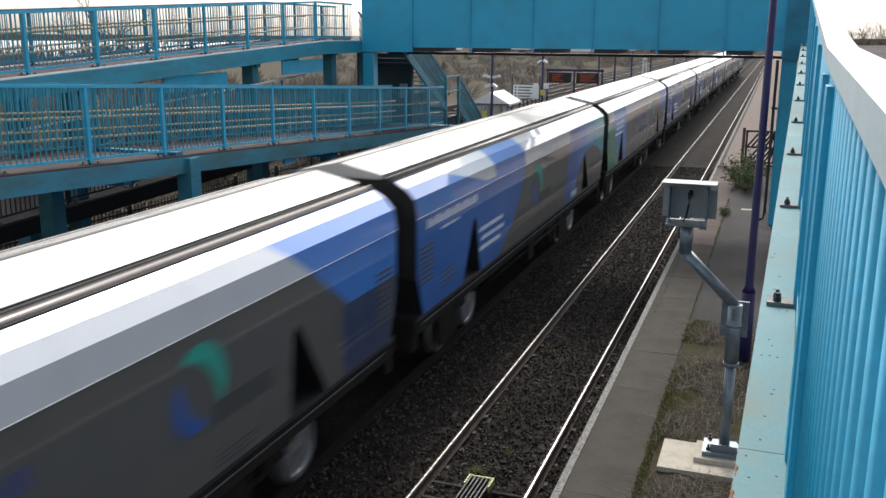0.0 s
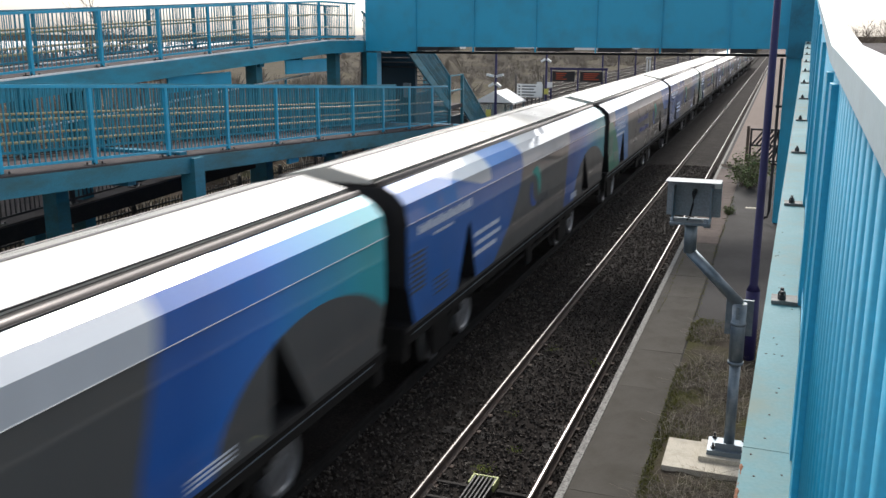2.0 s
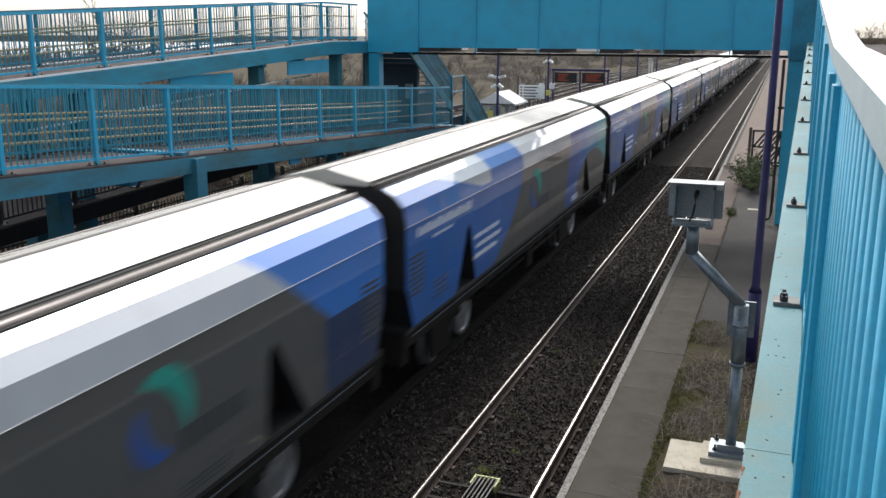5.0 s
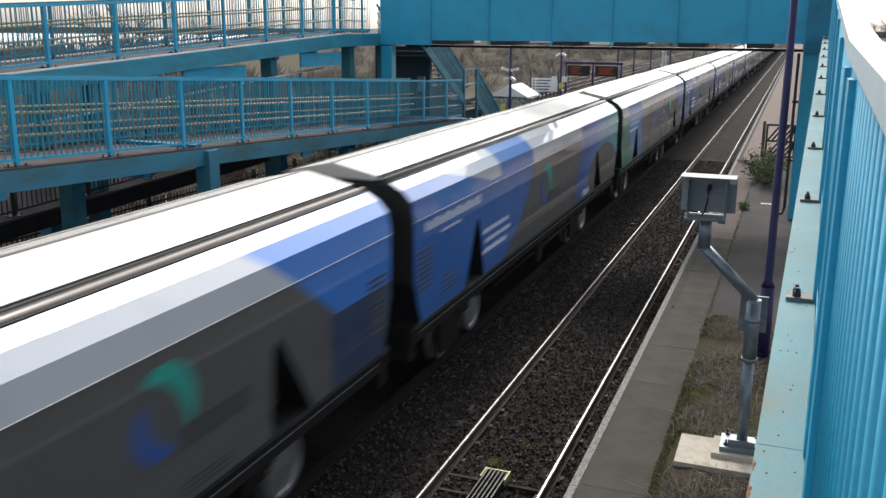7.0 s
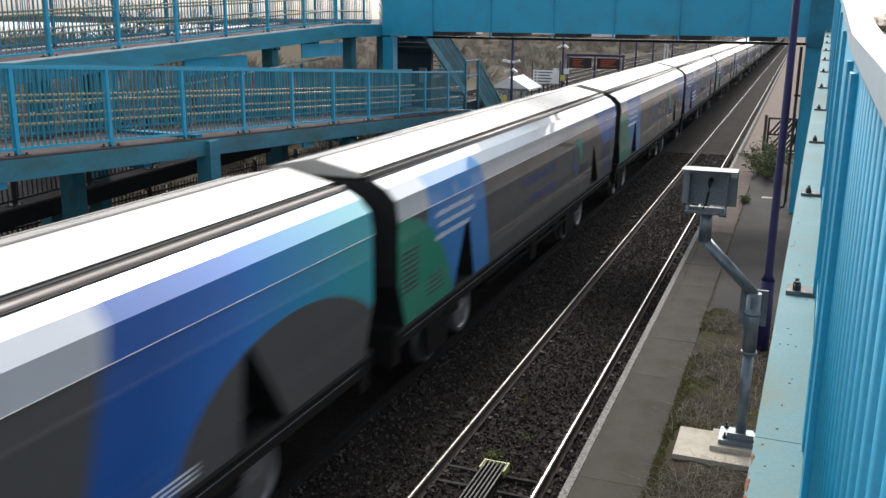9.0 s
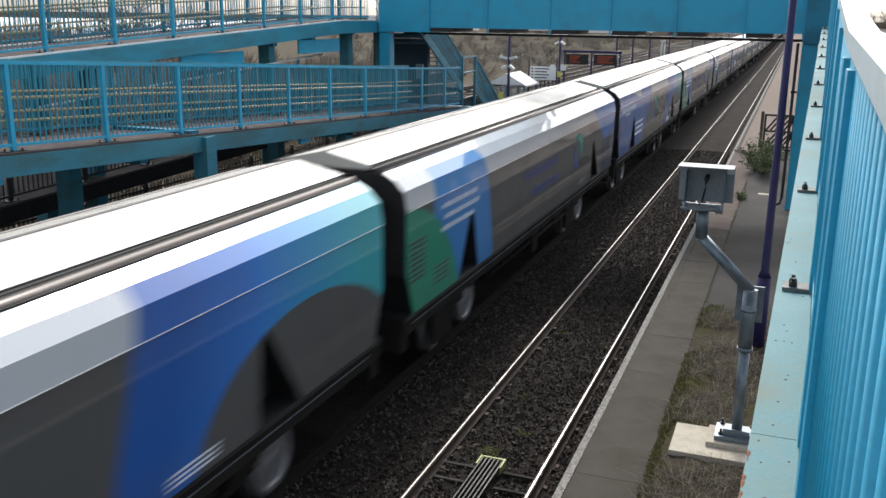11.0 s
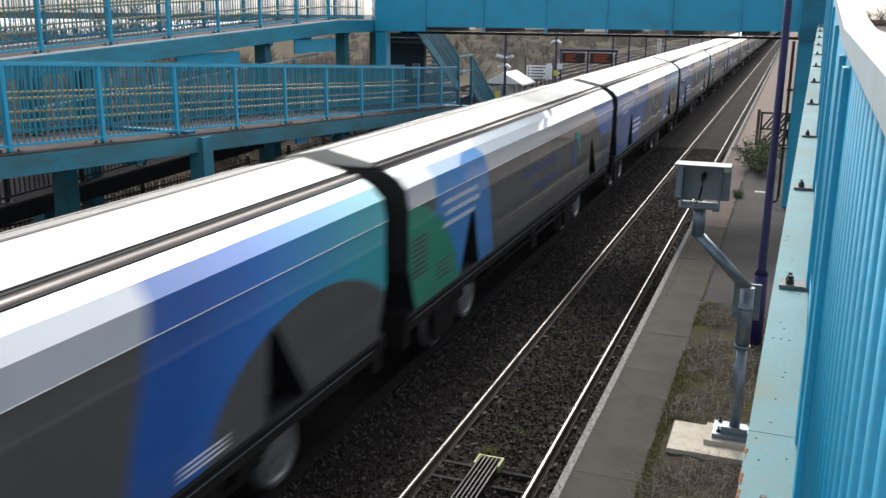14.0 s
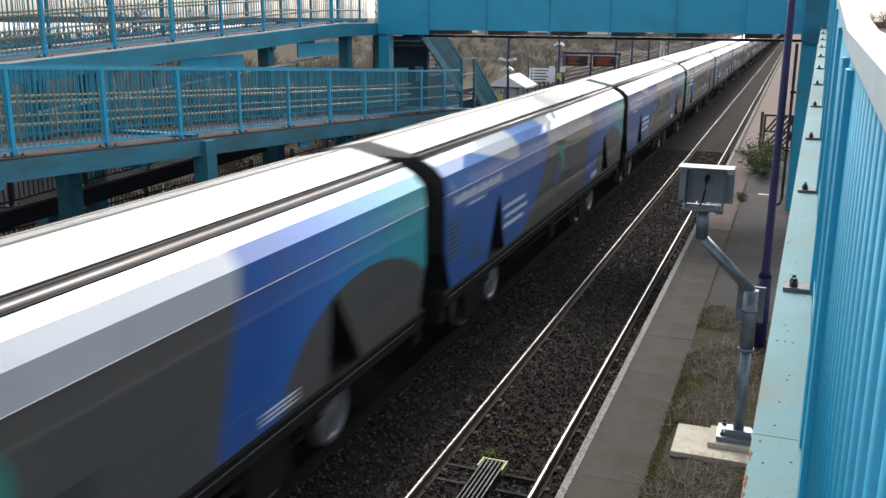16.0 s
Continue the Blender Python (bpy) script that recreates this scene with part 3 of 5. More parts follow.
def flight(name, label, x_out, x_in, pts, deep=0.28, columns=(), foot=0.0, paint=None):
    """A ramp flight between two parapets: deck slab, edge beams, columns."""
    f = thing(name, label, "ramp")
    lo, hi = min(x_out, x_in), max(x_out, x_in)
    for a, c in zip(pts, pts[1:]):
        b = bmesh.new()
        beam(b, ((lo + hi) / 2, a[0], a[1] - 0.05), ((lo + hi) / 2, c[0], c[1] - 0.05), hi - lo + 0.30, 0.10)
        part("deck", b, M_DECK, f, "dirty concrete deck")
        for x in (lo - 0.20, hi + 0.20):
            b = bmesh.new()
            beam(b, (x, a[0], a[1] - 0.012 - deep / 2), (x, c[0], c[1] - 0.012 - deep / 2), 0.09, deep)
            part("edge_beam", b, paint or M_BLUE, f, "grimy painted steel edge beam", bevel=0.01)
    for x, y, top in columns:
        b = bmesh.new()
        box(b, x - 0.15, x + 0.15, y - 0.15, y + 0.15, foot, top)
        part("column", b, M_BLUE_GRIMY, f, "blue steel column", bevel=0.015)
        b = bmesh.new()
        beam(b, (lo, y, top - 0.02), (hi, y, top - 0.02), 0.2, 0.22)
        part("cross_beam", b, M_BLUE_SHADED, f)
    return f


def zl(y):
    return 4.115 - 0.0536 * (y - 11.46)


LOW = [(4.0, zl(4.0)), (24.9, zl(24.9)), (27.75, zl(24.9) - 0.12)]
low = flight("lower_ramp", "teal blue steel ramp flight with barred parapets", -5.8, -7.6, LOW, 0.29,
             [(-5.62, 13.75, zl(13.75) - 0.03)] + [(-5.95, y, zl(y) - 0.28) for y in (5.9, 19.9, 26.5)] + [(-7.45, y, zl(y) - 0.28) for y in (5.9, 12.3, 19.2, 23.0, 26.5)], -0.62, paint=M_BLUE_GRIMY)
railing(low, -5.8, LOW, height=1.225, first_post=11.46 - 4.0 - 1.87 * 3, bar=0.017, bar_paint=M_BLUE_BAR)
railing(low, -7.6, LOW, height=1.225, first_post=0.4, paint=M_BLUE_MID, bar_gap=0.10, bar=0.024)
for xx in (-5.93, -7.47):
    handrail(low, xx, LOW, (0.42, 0.74), M_YELLOW)


def zu(y):
    return 5.38 + 0.049 * (y - 13.24)


UP = [(5.0, zu(5.0)), (24.6, zu(24.6)), (29.4, zu(24.6))]
up = flight("upper_ramp", "teal blue steel ramp flight leading up to the footbridge", -8.6, -10.4, UP, 0.36,
            [(-8.85, y, zu(y) - 0.36) for y in (7.0, 14.5, 21.2, 25.8, 28.4)] + [(-10.2, y, zu(y) - 0.36) for y in (7.0, 14.5, 23.3, 28.4)], -0.62, paint=M_BLUE_MID)
UPR = [(5.0, zu(5.0)), (24.6, zu(24.6)), (26.9, zu(24.6))]
railing(up, -8.6, UPR, height=1.12, first_post=13.24 - 5.0 - 1.87 * 4, bar=0.015, bar_paint=M_BLUE_BAR)
# Rear parapet: same blue paint, darkened in colour for its shaded side.
railing(up, -10.4, UP, height=1.12, first_post=0.9, paint=M_BLUE_SHADED, bar=0.014)
for xx in (-8.73, -10.27):
    handrail(up, xx, UPR, (0.39, 0.76), M_YELLOW)

for y0, y1, z0, z1 in ((17.0, 19.5, 4.85, 5.22), (22.2, 24.6, 5.05, 5.42)):
    b = bmesh.new()
    box(b, -8.50, -8.46, y0, y1, z0, z1)
    part("gusset_plate", b, M_BLUE, up)

# footbridge: plate girders with stiffeners and a deck between
bridge = thing("footbridge", "teal blue plate girder footbridge over the tracks", "footbridge")
BX = [-8.3, -6.56, -4.66, -2.71, -0.9, 0.95, 2.8, 4.34]
for gy in (27.0, 29.2):
    for i, (a, c) in enumerate(zip(BX, BX[1:])):
        b = bmesh.new()
        box(b, a + 0.008, c - 0.008, gy, gy + 0.02, 5.60 if i == 0 else 5.745, 7.55)
        part("panel", b, M_BLUE, bridge)
        b = bmesh.new()
        box(b, c - 0.02, c + 0.02, gy - 0.055, gy, 5.60, 7.55)
        part("stiffener", b, M_BLUE, bridge)
    b = bmesh.new()
    box(b, -8.45, 4.5, gy - 0.10, gy + 0.14, 7.55, 7.62)
    part("coping", b, M_BLUE, bridge)
b = bmesh.new()
box(b, -8.3, 4.4, 29.05, 29.3, 5.49, 5.57)
part("bottom_flange", b, M_BLACK, bridge, "dark bottom flange")
b = bmesh.new()
box(b, -8.3, 4.4, 27.03, 29.19, 5.78, 5.92)
part("deck", b, M_DECK, bridge)
for x in BX[1:-1]:
    b = bmesh.new()
    box(b, x + 0.06, x + 0.75, 26.985, 29.0, 5.62, 5.742)
    part("cross_beam", b, M_BLACK, bridge)
for x, w in ((4.55, 0.2), (-8.1, 0.18)):
    for y in (27.2, 29.0) if x > 0 else (27.2,):
        b = bmesh.new()
        box(b, x - w, x + w, y - 0.17, y + 0.17, -0.6 if x < 0 else 0.85, 5.55)
        part("column", b, M_BLUE, bridge, bevel=0.015)
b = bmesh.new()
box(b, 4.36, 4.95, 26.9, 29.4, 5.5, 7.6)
part("end_frame", b, M_BLUE_SHADED, bridge)

# near ramp, on which the camera stands
NEAR = thing("near_ramp", "teal blue ramp with weathered ledge and barred parapet", "ramp")


def nx(y):
    return 4.382 + 0.0228 * (y - 2.84)


def nz(y):
    return 4.86 + (0.012 if y < 2.84 else 0.046) * (y - 2.84)


for ya, yb in ((-4.0, 2.838), (2.842, 26.7)):
    b = bmesh.new()
    xa, xb = nx(ya), nx(yb)
    vs = [b.verts.new(v) for v in ((xa - 0.135, ya, nz(ya)), (xa + 0.02, ya, nz(ya)), (xb + 0.02, yb, nz(yb)), (xb - 0.135, yb, nz(yb)),
                                   (xa - 0.135, ya, nz(ya) - 0.02), (xa + 0.02, ya, nz(ya) - 0.02), (xb + 0.02, yb, nz(yb) - 0.02), (xb - 0.135, yb, nz(yb) - 0.02))]
    for f in ((0, 1, 2, 3), (7, 6, 5, 4), (0, 4, 5, 1), (1, 5, 6, 2), (2, 6, 7, 3), (3, 7, 4, 0)):
        b.faces.new([vs[i] for i in f])
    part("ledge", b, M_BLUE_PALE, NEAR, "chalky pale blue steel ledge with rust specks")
    b = bmesh.new()
    beam(b, (xa - 0.01, ya, nz(ya) - 0.22), (xb - 0.01, yb, nz(yb) - 0.22), 0.02, 0.4)
    part("edge_beam", b, M_BLUE, NEAR)
    b = bmesh.new()
    beam(b, (xa + 1.0, ya, nz(ya) - 0.10), (xb + 1.0, yb, nz(yb) - 0.10), 1.95, 0.12)
    part("deck", b, M_DECK, NEAR)
    b = bmesh.new()
    yo = yb + 0.06 if yb < 3 else yb
    beam(b, (xa + 0.052, ya, nz(ya) + 1.229), (nx(yo) + 0.052, yo, nz(yb) + (1.231 if yb < 3 else 1.30)), 0.082, 0.046)
    part("top_rail", b, M_RAIL_PALE, NEAR, "pale top rail", bevel=0.012)
    b = bmesh.new()
    beam(b, (xa + 0.035, ya, nz(ya) + 0.06), (xb + 0.035, yb, nz(yb) + 0.06), 0.03, 0.05)
    part("bottom_rail", b, M_BLUE, NEAR)
    b = bmesh.new()
    beam(b, (xa + 2.0, ya, nz(ya) + 1.225), (xb + 2.0, yb, nz(yb) + 1.225), 0.085, 0.06)
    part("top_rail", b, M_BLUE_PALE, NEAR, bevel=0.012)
pm = bmesh.new()
box(pm, -0.03, 0.03, -0.05, 0.05, 0.0, 1.18)
pm = mesh_of("post", pm, M_BLUE, 0.006)
fm = bmesh.new()
box(fm, -0.115, 0.0, -0.06, 0.06, 0.0, 0.016)
fm = mesh_of("foot_plate", fm, mat("dull_plate_steel", (0.16, 0.165, 0.16), 0.7, 0.2, dirt=(0.12, 0.08, 0.055), scale=14), 0.003)
bo = bmesh.new()
tube(bo, [(0, 0, 0), (0, 0, 0.012), (0, 0, 0.024)], [0.018, 0.018, 0.014], 6)
tube(bo, [(0, 0, 0.02), (0, 0, 0.04)], 0.009, 8)
bo = mesh_of("bolt", bo, M_BLACK)
for y in [2.30 - 2.12 * 2, 2.30 - 2.12] + [2.30 + 2.06 * i for i in range(2)] + [6.46 + 2.13 * i for i in range(10)]:
    po = part("post", pm, None, NEAR, at=pose(nx(y) + 0.035, y, nz(y)))
    fp = part("foot_plate", fm, None, NEAR, "grey bolted foot plate", at=pose(nx(y) + 0.005, y, nz(y)))
    for d in (-0.03, 0.03):
        part("bolt", bo, None, fp, "rusty bolt", at=pose(-0.07, d, 0.016))
po = part("post", pm, None, NEAR, at=pose(nx(2.84) + 0.035, 2.84, nz(2.84)))
barm = bmesh.new()
tube(barm, [(0, 0, 0.06), (0, 0, 1.19)], 0.013, 8)
barm = mesh_of("upright_bar", barm, M_BLUE)
bart = bmesh.new()
tube(bart, [(0, 0, 0.06), (0, 0, 1.215)], 0.013, 8)
bart = mesh_of("upright_bar", bart, M_BLUE)
y = -1.5
while y < 26.5:
    part("upright_bar", barm if y < 4.2 else bart, None, NEAR, at=pose(nx(y) + 0.035, y, nz(y)))
    y += 0.11
for y in (8.2, 17.0):
    b = bmesh.new()
    box(b, 5.0, 5.3, y - 0.15, y + 0.15, 0.85, nz(y) - 0.15)
    part("column", b, M_BLUE_SHADED, NEAR)

rk = random.Random(8)
for i in range(26):
    y, u = 1.6 + 4.2 * rk.random() ** 1.3, rk.uniform(0.015, 0.125)
    b = bmesh.new()
    box(b, -0.002 - 0.003 * rk.random(), 0.003, -0.002, 0.003 + 0.003 * rk.random(), 0, 0.0012)
    part("rust_speck", b, M_SPECK, NEAR, at=pose(nx(y) - 0.135 + u, y, nz(y) + 0.0003, 0, 0, rk.uniform(0, 90)))

for i in range(40):
    y = 1.2 + 0.038 * i + rk.uniform(-0.02, 0.02)
    b = bmesh.new()
    tube(b, [(0, -0.035 - 0.03 * rk.random(), 0), (0.004 * rk.random(), 0, 0), (0, 0.03, 0)], [0.002, 0.003 + 0.006 * rk.random(), 0.002], 5)
    part("rust_flake", b, M_RUSTFLAKE, NEAR, at=pose(nx(y) - 0.133, y, nz(y) - 0.004))

# ---- cranked mount with a grey cabinet ----
mount = thing("cctv_mount", "cranked galvanised pole carrying a grey open-backed equipment cabinet", "equipment post")
b = bmesh.new()
tube(b, [(4.02, 11.1, 1.12), (4.02, 11.1, 2.2)], 0.065, 16)
tube(b, [(4.02, 11.1, 2.2), (4.02, 11.1, 2.98)], 0.085, 16)
part("pole", b, M_GALV, mount)
b = bmesh.new()
tube(b, [(4.02, 11.1, 2.96), (3.39, 11.1, 3.58)], 0.066, 16)
part("arm", b, M_GALV, mount)
b = bmesh.new()
tube(b, [(3.39, 11.1, 3.56), (3.39, 11.1, 3.95)], 0.075, 16)
part("stub", b, M_GALV, mount)
b = bmesh.new()
box(b, 3.07, 3.71, 11.25, 11.27, 3.98, 4.44)
box(b, 3.07, 3.71, 10.95, 11.27, 4.43, 4.44)
part("cabinet", b, M_GREY, mount, "grey steel cabinet", bevel=0.004)
b = bmesh.new()
box(b, 3.77, 4.25, 10.86, 11.28, 1.06, 1.12)
part("base_plate", b, M_GALV, mount)
bm = bmesh.new()
box(bm, 3.27, 4.4, 10.50, 11.34, 0.85, 1.0)
single("concrete_pad", bm, M_PAD, "pale concrete pad under the cranked pole", "foundation", bevel=0.02)

# lamp column
lamp = thing("lamp_column", "tall indigo painted lamp column on the platform", "lamp post")
b = bmesh.new()
tube(b, [(4.12, 15.0, 0.9), (4.12, 15.0, 2.1)], 0.11, 16)
part("base_section", b, M_PURPLE, lamp)
b = bmesh.new()
tube(b, [(4.12, 15.0, 2.1), (4.12, 15.0, 2.2), (4.12, 15.0, 9.0)], [0.11, 0.065, 0.05], 16)
part("shaft", b, M_PURPLE, lamp)

# ---- lowest ramp flight, boundary fence, stairs ----
def zf(y):
    return 2.82 + 0.0297 * (y - 12.23)


F3 = [(4.0, zf(4.0)), (27.4, zf(27.4))]
# Beams and bars go near black to paint in the shade under the upper flights.
third = flight("lowest_ramp", "teal blue ramp flight coloured near black for the shade under the upper flights", -8.6, -10.4, F3, 0.30, [], -0.62, paint=M_RAMP_SHADE)
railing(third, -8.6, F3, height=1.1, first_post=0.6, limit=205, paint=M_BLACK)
# Handrail catching light: its bright look is put in as white colour.
b = bmesh.new()
tube(b, [(-8.72, 4.0, 3.905), (-8.72, 24.0, 4.985)], 0.028, 8)
part("handrail", b, M_WHITE, third, "handrail coloured white for the light on it")
for i in range(9):
    y = 5.0 + 2.2 * i
    b = bmesh.new()
    box(b, -8.745, -8.695, y - 0.025, y + 0.025, zf(y), 3.905 + 0.054 * (y - 4.0))
    part("handrail_post", b, M_BLUE_SHADED, third)
b = bmesh.new()
box(b, -10.6, -5.7, 25.2, 28.6, 2.98, 3.14)
part("landing", b, M_DECK, low, "dirty concrete landing")
b = bmesh.new()
box(b, -10.6, -5.68, 28.6, 28.7, 2.85, 3.2)
part("landing_beam", b, M_BLUE, low)
for y in (9.0, 17.5):
    b = bmesh.new()
    box(b, -5.72, -5.66, y - 0.22, y + 0.22, zl(y) - 0.42, zl(y) - 0.20)
    part("gusset_plate", b, M_BLUE, low)

fence = thing("boundary_fence", "dark barred boundary fence behind the ramps", "fence")
fm = bmesh.new()
box(fm, -0.012, 0.012, -0.012, 0.012, 0, 1.55)
fm = mesh_of("bar", fm, M_BLACK)
y = 9.0
while y < 34:
    part("bar", fm, None, fence, at=pose(-11.3, y, 0.2))
    y += 0.14
for z in (0.4, 1.62):
    b = bmesh.new()
    beam(b, (-11.3, 8.9, z), (-11.3, 34, z), 0.02, 0.05)
    part("fence_rail", b, M_BLACK, fence)
for i in range(11):
    b = bmesh.new()
    box(b, -11.34, -11.26, 9 + 2.5 * i - 0.04, 9 + 2.5 * i + 0.04, -0.62, 1.85)
    part("fence_post", b, M_BLACK, fence)

stairs = thing("staircase", "teal blue steel staircase descending from the footbridge", "staircase")
SX0, SX1 = -7.6, -9.2


def stair_run(y0, z0, y1, z1):
    n = max(2, int(round((z0 - z1) / 0.17)))
    for x in (SX0, SX1):
        b = bmesh.new()
        beam(b, (x, y0, z0 - 0.02), (x, y1, z1 - 0.02), 0.05, 0.30)
        part("stringer", b, M_BLUE_GRIMY, stairs)
        b = bmesh.new()
        beam(b, (x, y0, z0 + 1.12), (x, y1, z1 + 1.12), 0.06, 0.05)
        part("handrail", b, M_BLUE_GRIMY, stairs)
        for k in range(1, 4):
            h = 0.28 * k
            b = bmesh.new()
            beam(b, (x, y0, z0 + h), (x, y1, z1 + h), 0.02, 0.02)
            part("mid_rail", b, M_BLUE_GRIMY, stairs)
        m = int((y1 - y0) / 0.10)
        b = bmesh.new()
        for i in range(1, m):
            f = i / m
            yy, zz = y0 + (y1 - y0) * f, z0 + (z1 - z0) * f
            box(b, x - 0.011, x + 0.011, yy - 0.011, yy + 0.011, zz + 0.1, zz + 1.1)
        tagged(part("bar_infill", b, M_BLUE_GRIMY, stairs), kind="stuff")
    for i in range(n):
        f = (i + 0.5) / n
        yy, zz = y0 + (y1 - y0) * f, z0 + (z1 - z0) * f
        b = bmesh.new()
        box(b, SX1 + 0.03, SX0 - 0.03, yy - 0.15, yy + 0.15, zz - 0.03, zz)
        part("tread", b, M_DECK, stairs)


stair_run(28.7, 5.75, 33.0, 3.45)
stair_run(34.5, 3.45, 38.6, 0.95)
b = bmesh.new()
box(b, SX1 - 0.02, SX0 + 0.02, 32.95, 34.55, 3.30, 3.45)
part("landing", b, M_DECK, stairs, "dirty landing")
for y in (33.0, 34.5):
    for x in (SX0, SX1):
        b = bmesh.new()
        box(b, x - 0.05, x + 0.05, y - 0.05, y + 0.05, 0.9, 4.6)
        part("post", b, M_BLUE_GRIMY, stairs)
for z in (4.0, 4.57):
    b = bmesh.new()
    beam(b, (SX0, 33, z), (SX0, 34.5, z), 0.05, 0.05)
    part("landing_rail", b, M_BLUE_GRIMY, stairs)
bm = bmesh.new()
box(bm, -7.95, -7.85, 30.2, 36.0, 0.9, 2.95)
box(bm, -7.95, -7.85, 30.2, 31.6, 2.95, 4.1)
single("stair_side_wall", bm, M_NAVY, "dark blue sheeted wall beneath the staircase", "wall", "structure")
# enclosure wall under the bridge end
bm = bmesh.new()
box(bm, -9.9, -7.8, 30.0, 30.19, 0.9, 5.5)
single("stair_back_wall", bm, M_NAVY, "dark blue sheeted wall below the bridge end", "wall", "structure")
bm = bmesh.new()
box(bm, -8.2, -7.95, 29.85, 29.99, 3.95, 4.45)
single("junction_box", bm, M_GREY, "small grey junction box on the dark wall", "junction box", bevel=0.01)

# ---- near platform surface ----
slabs = thing("platform_slabs", "stained concrete paving slabs along the platform edge", "paving", kind="structure")
SLAB = {}
for nm, m_ in (("a", M_SLAB), ("b", mat("reddish_slab", (0.105, 0.08, 0.07), 0.9, spec=0.15, dirt=(0.06, 0.053, 0.047), scale=2.5, bump=0.25, vary=0.15))):
    b = bmesh.new()
    box(b, -0.395, 0.395, -0.865, 0.865, 0, 0.03)
    SLAB[nm] = mesh_of("slab", b, m_, 0.006)
for i in range(19):
    y = 5.3 + 1.74 * i
    part("slab", SLAB["b" if y > 23.2 else "a"], None, slabs, at=pose(2.69, y, 0.893 + random.uniform(-0.003, 0.004), random.uniform(-0.12, 0.12), random.uniform(-0.3, 0.3), 0))

bm = bmesh.new()
n0, n1 = 24, 150
g = [[bm.verts.new((3.10 + 1.9 * i / n0, 4.0 + 12.5 * j / n1, 0.90 + 0.035 * min(1, i / 2) + 0.035 * noise.noise((i * 0.45, j * 0.35, 2)) * min(1, i / 2) + 0.015 * noise.noise((i * 1.7, j * 1.3, 5)))) for i in range(n0 + 1)] for j in range(n1 + 1)]
for a, c in zip(g, g[1:]):
    for i in range(n0):
        bm.faces.new((a[i], a[i + 1], c[i + 1], c[i])).smooth = True
single("soil_strip", bm, M_SOIL, "mossy soil strip with dead growth beside the slabs", "soil", "structure")


def blades(name, label, spots, material, h, width, lean, category, segs=3, kind="stuff"):
    """Thin bent blades or twigs, each a tapered ribbon of two crossed strips."""
    V, F = [], []
    for x, y, z in spots:
        hh = h * random.uniform(0.4, 1.2)
        a = random.uniform(0, 6.283)
        dx, dy = math.cos(a) * lean * random.uniform(0.3, 1.2), math.sin(a) * lean * random.uniform(0.3, 1.2)
        wx, wy = -math.sin(a) * width, math.cos(a) * width
        k0 = len(V)
        for s in range(segs + 1):
            f = s / segs
            cx, cy, cz = x + dx * f * f * hh / h, y + dy * f * f * hh / h, z + hh * (f - 0.25 * f * f)
            w = (1 - f * 0.85)
            V += [(cx - wx * w, cy - wy * w, cz), (cx + wx * w, cy + wy * w, cz), (cx, cy, cz + width * w)]
        for s in range(segs):
            p = k0 + 3 * s
            F += [(p, p + 1, p + 4, p + 3), (p + 1, p + 2, p + 5, p + 4), (p + 2, p, p + 3, p + 5)]
    me = bpy.data.meshes.new(name)
    me.from_pydata(V, [], F)
    me.materials.append(material)
    return tagged(new(name, me), label, category, "", kind)


def island_mat(name, cols, rough=0.9):
    """Each loose piece takes its own shade between the given colours."""
    m = bpy.data.materials.new(name)
    m.use_nodes = True
    t = m.node_tree
    gm = t.nodes.new("ShaderNodeNewGeometry")
    cr = t.nodes.new("ShaderNodeValToRGB")
    while len(cr.color_ramp.elements) < len(cols):
        cr.color_ramp.elements.new(0.5)
    for i, c in enumerate(cols):
        cr.color_ramp.elements[i].position = i / (len(cols) - 1)
        cr.color_ramp.elements[i].color = (*c, 1)
    t.links.new(gm.outputs["Random Per Island"], cr.inputs[0])
    nz_ = noise_tex(t, 30, 3)
    c = mix(t, ramp(nz_, 0.35, 0.7) * 0.35, N(t, cr.outputs[0]), (0.03, 0.028, 0.026))
    t.links.new(c.s, t.nodes["Principled BSDF"].inputs["Base Color"])
    t.nodes["Principled BSDF"].inputs["Roughness"].default_value = rough
    t.nodes["Principled BSDF"].inputs["Specular IOR Level"].default_value = 0.15
    return m


M_STONE = island_mat("ballast_stone", [(0.015, 0.0125, 0.0115), (0.028, 0.023, 0.0205), (0.042, 0.035, 0.031), (0.13, 0.115, 0.10), (0.036, 0.026, 0.021)], 0.75)
M_DRY = island_mat("dry_stalk", [(0.07, 0.054, 0.043), (0.19, 0.16, 0.125), (0.46, 0.41, 0.33), (0.10, 0.075, 0.06)])
M_GRASS = island_mat("moss_and_grass", [(0.065, 0.075, 0.014), (0.15, 0.15, 0.03), (0.10, 0.105, 0.025)])
M_LEAF = island_mat("weed_leaf", [(0.07, 0.11, 0.035), (0.13, 0.175, 0.065), (0.19, 0.22, 0.11), (0.14, 0.12, 0.075)])
M_SCRUB = island_mat("bare_scrub", [(0.20, 0.17, 0.148), (0.29, 0.255, 0.225), (0.16, 0.14, 0.125), (0.24, 0.225, 0.15)])
M_FRESH = island_mat("yellow_green_weed", [(0.22, 0.27, 0.04), (0.3, 0.33, 0.10), (0.12, 0.2, 0.03)])

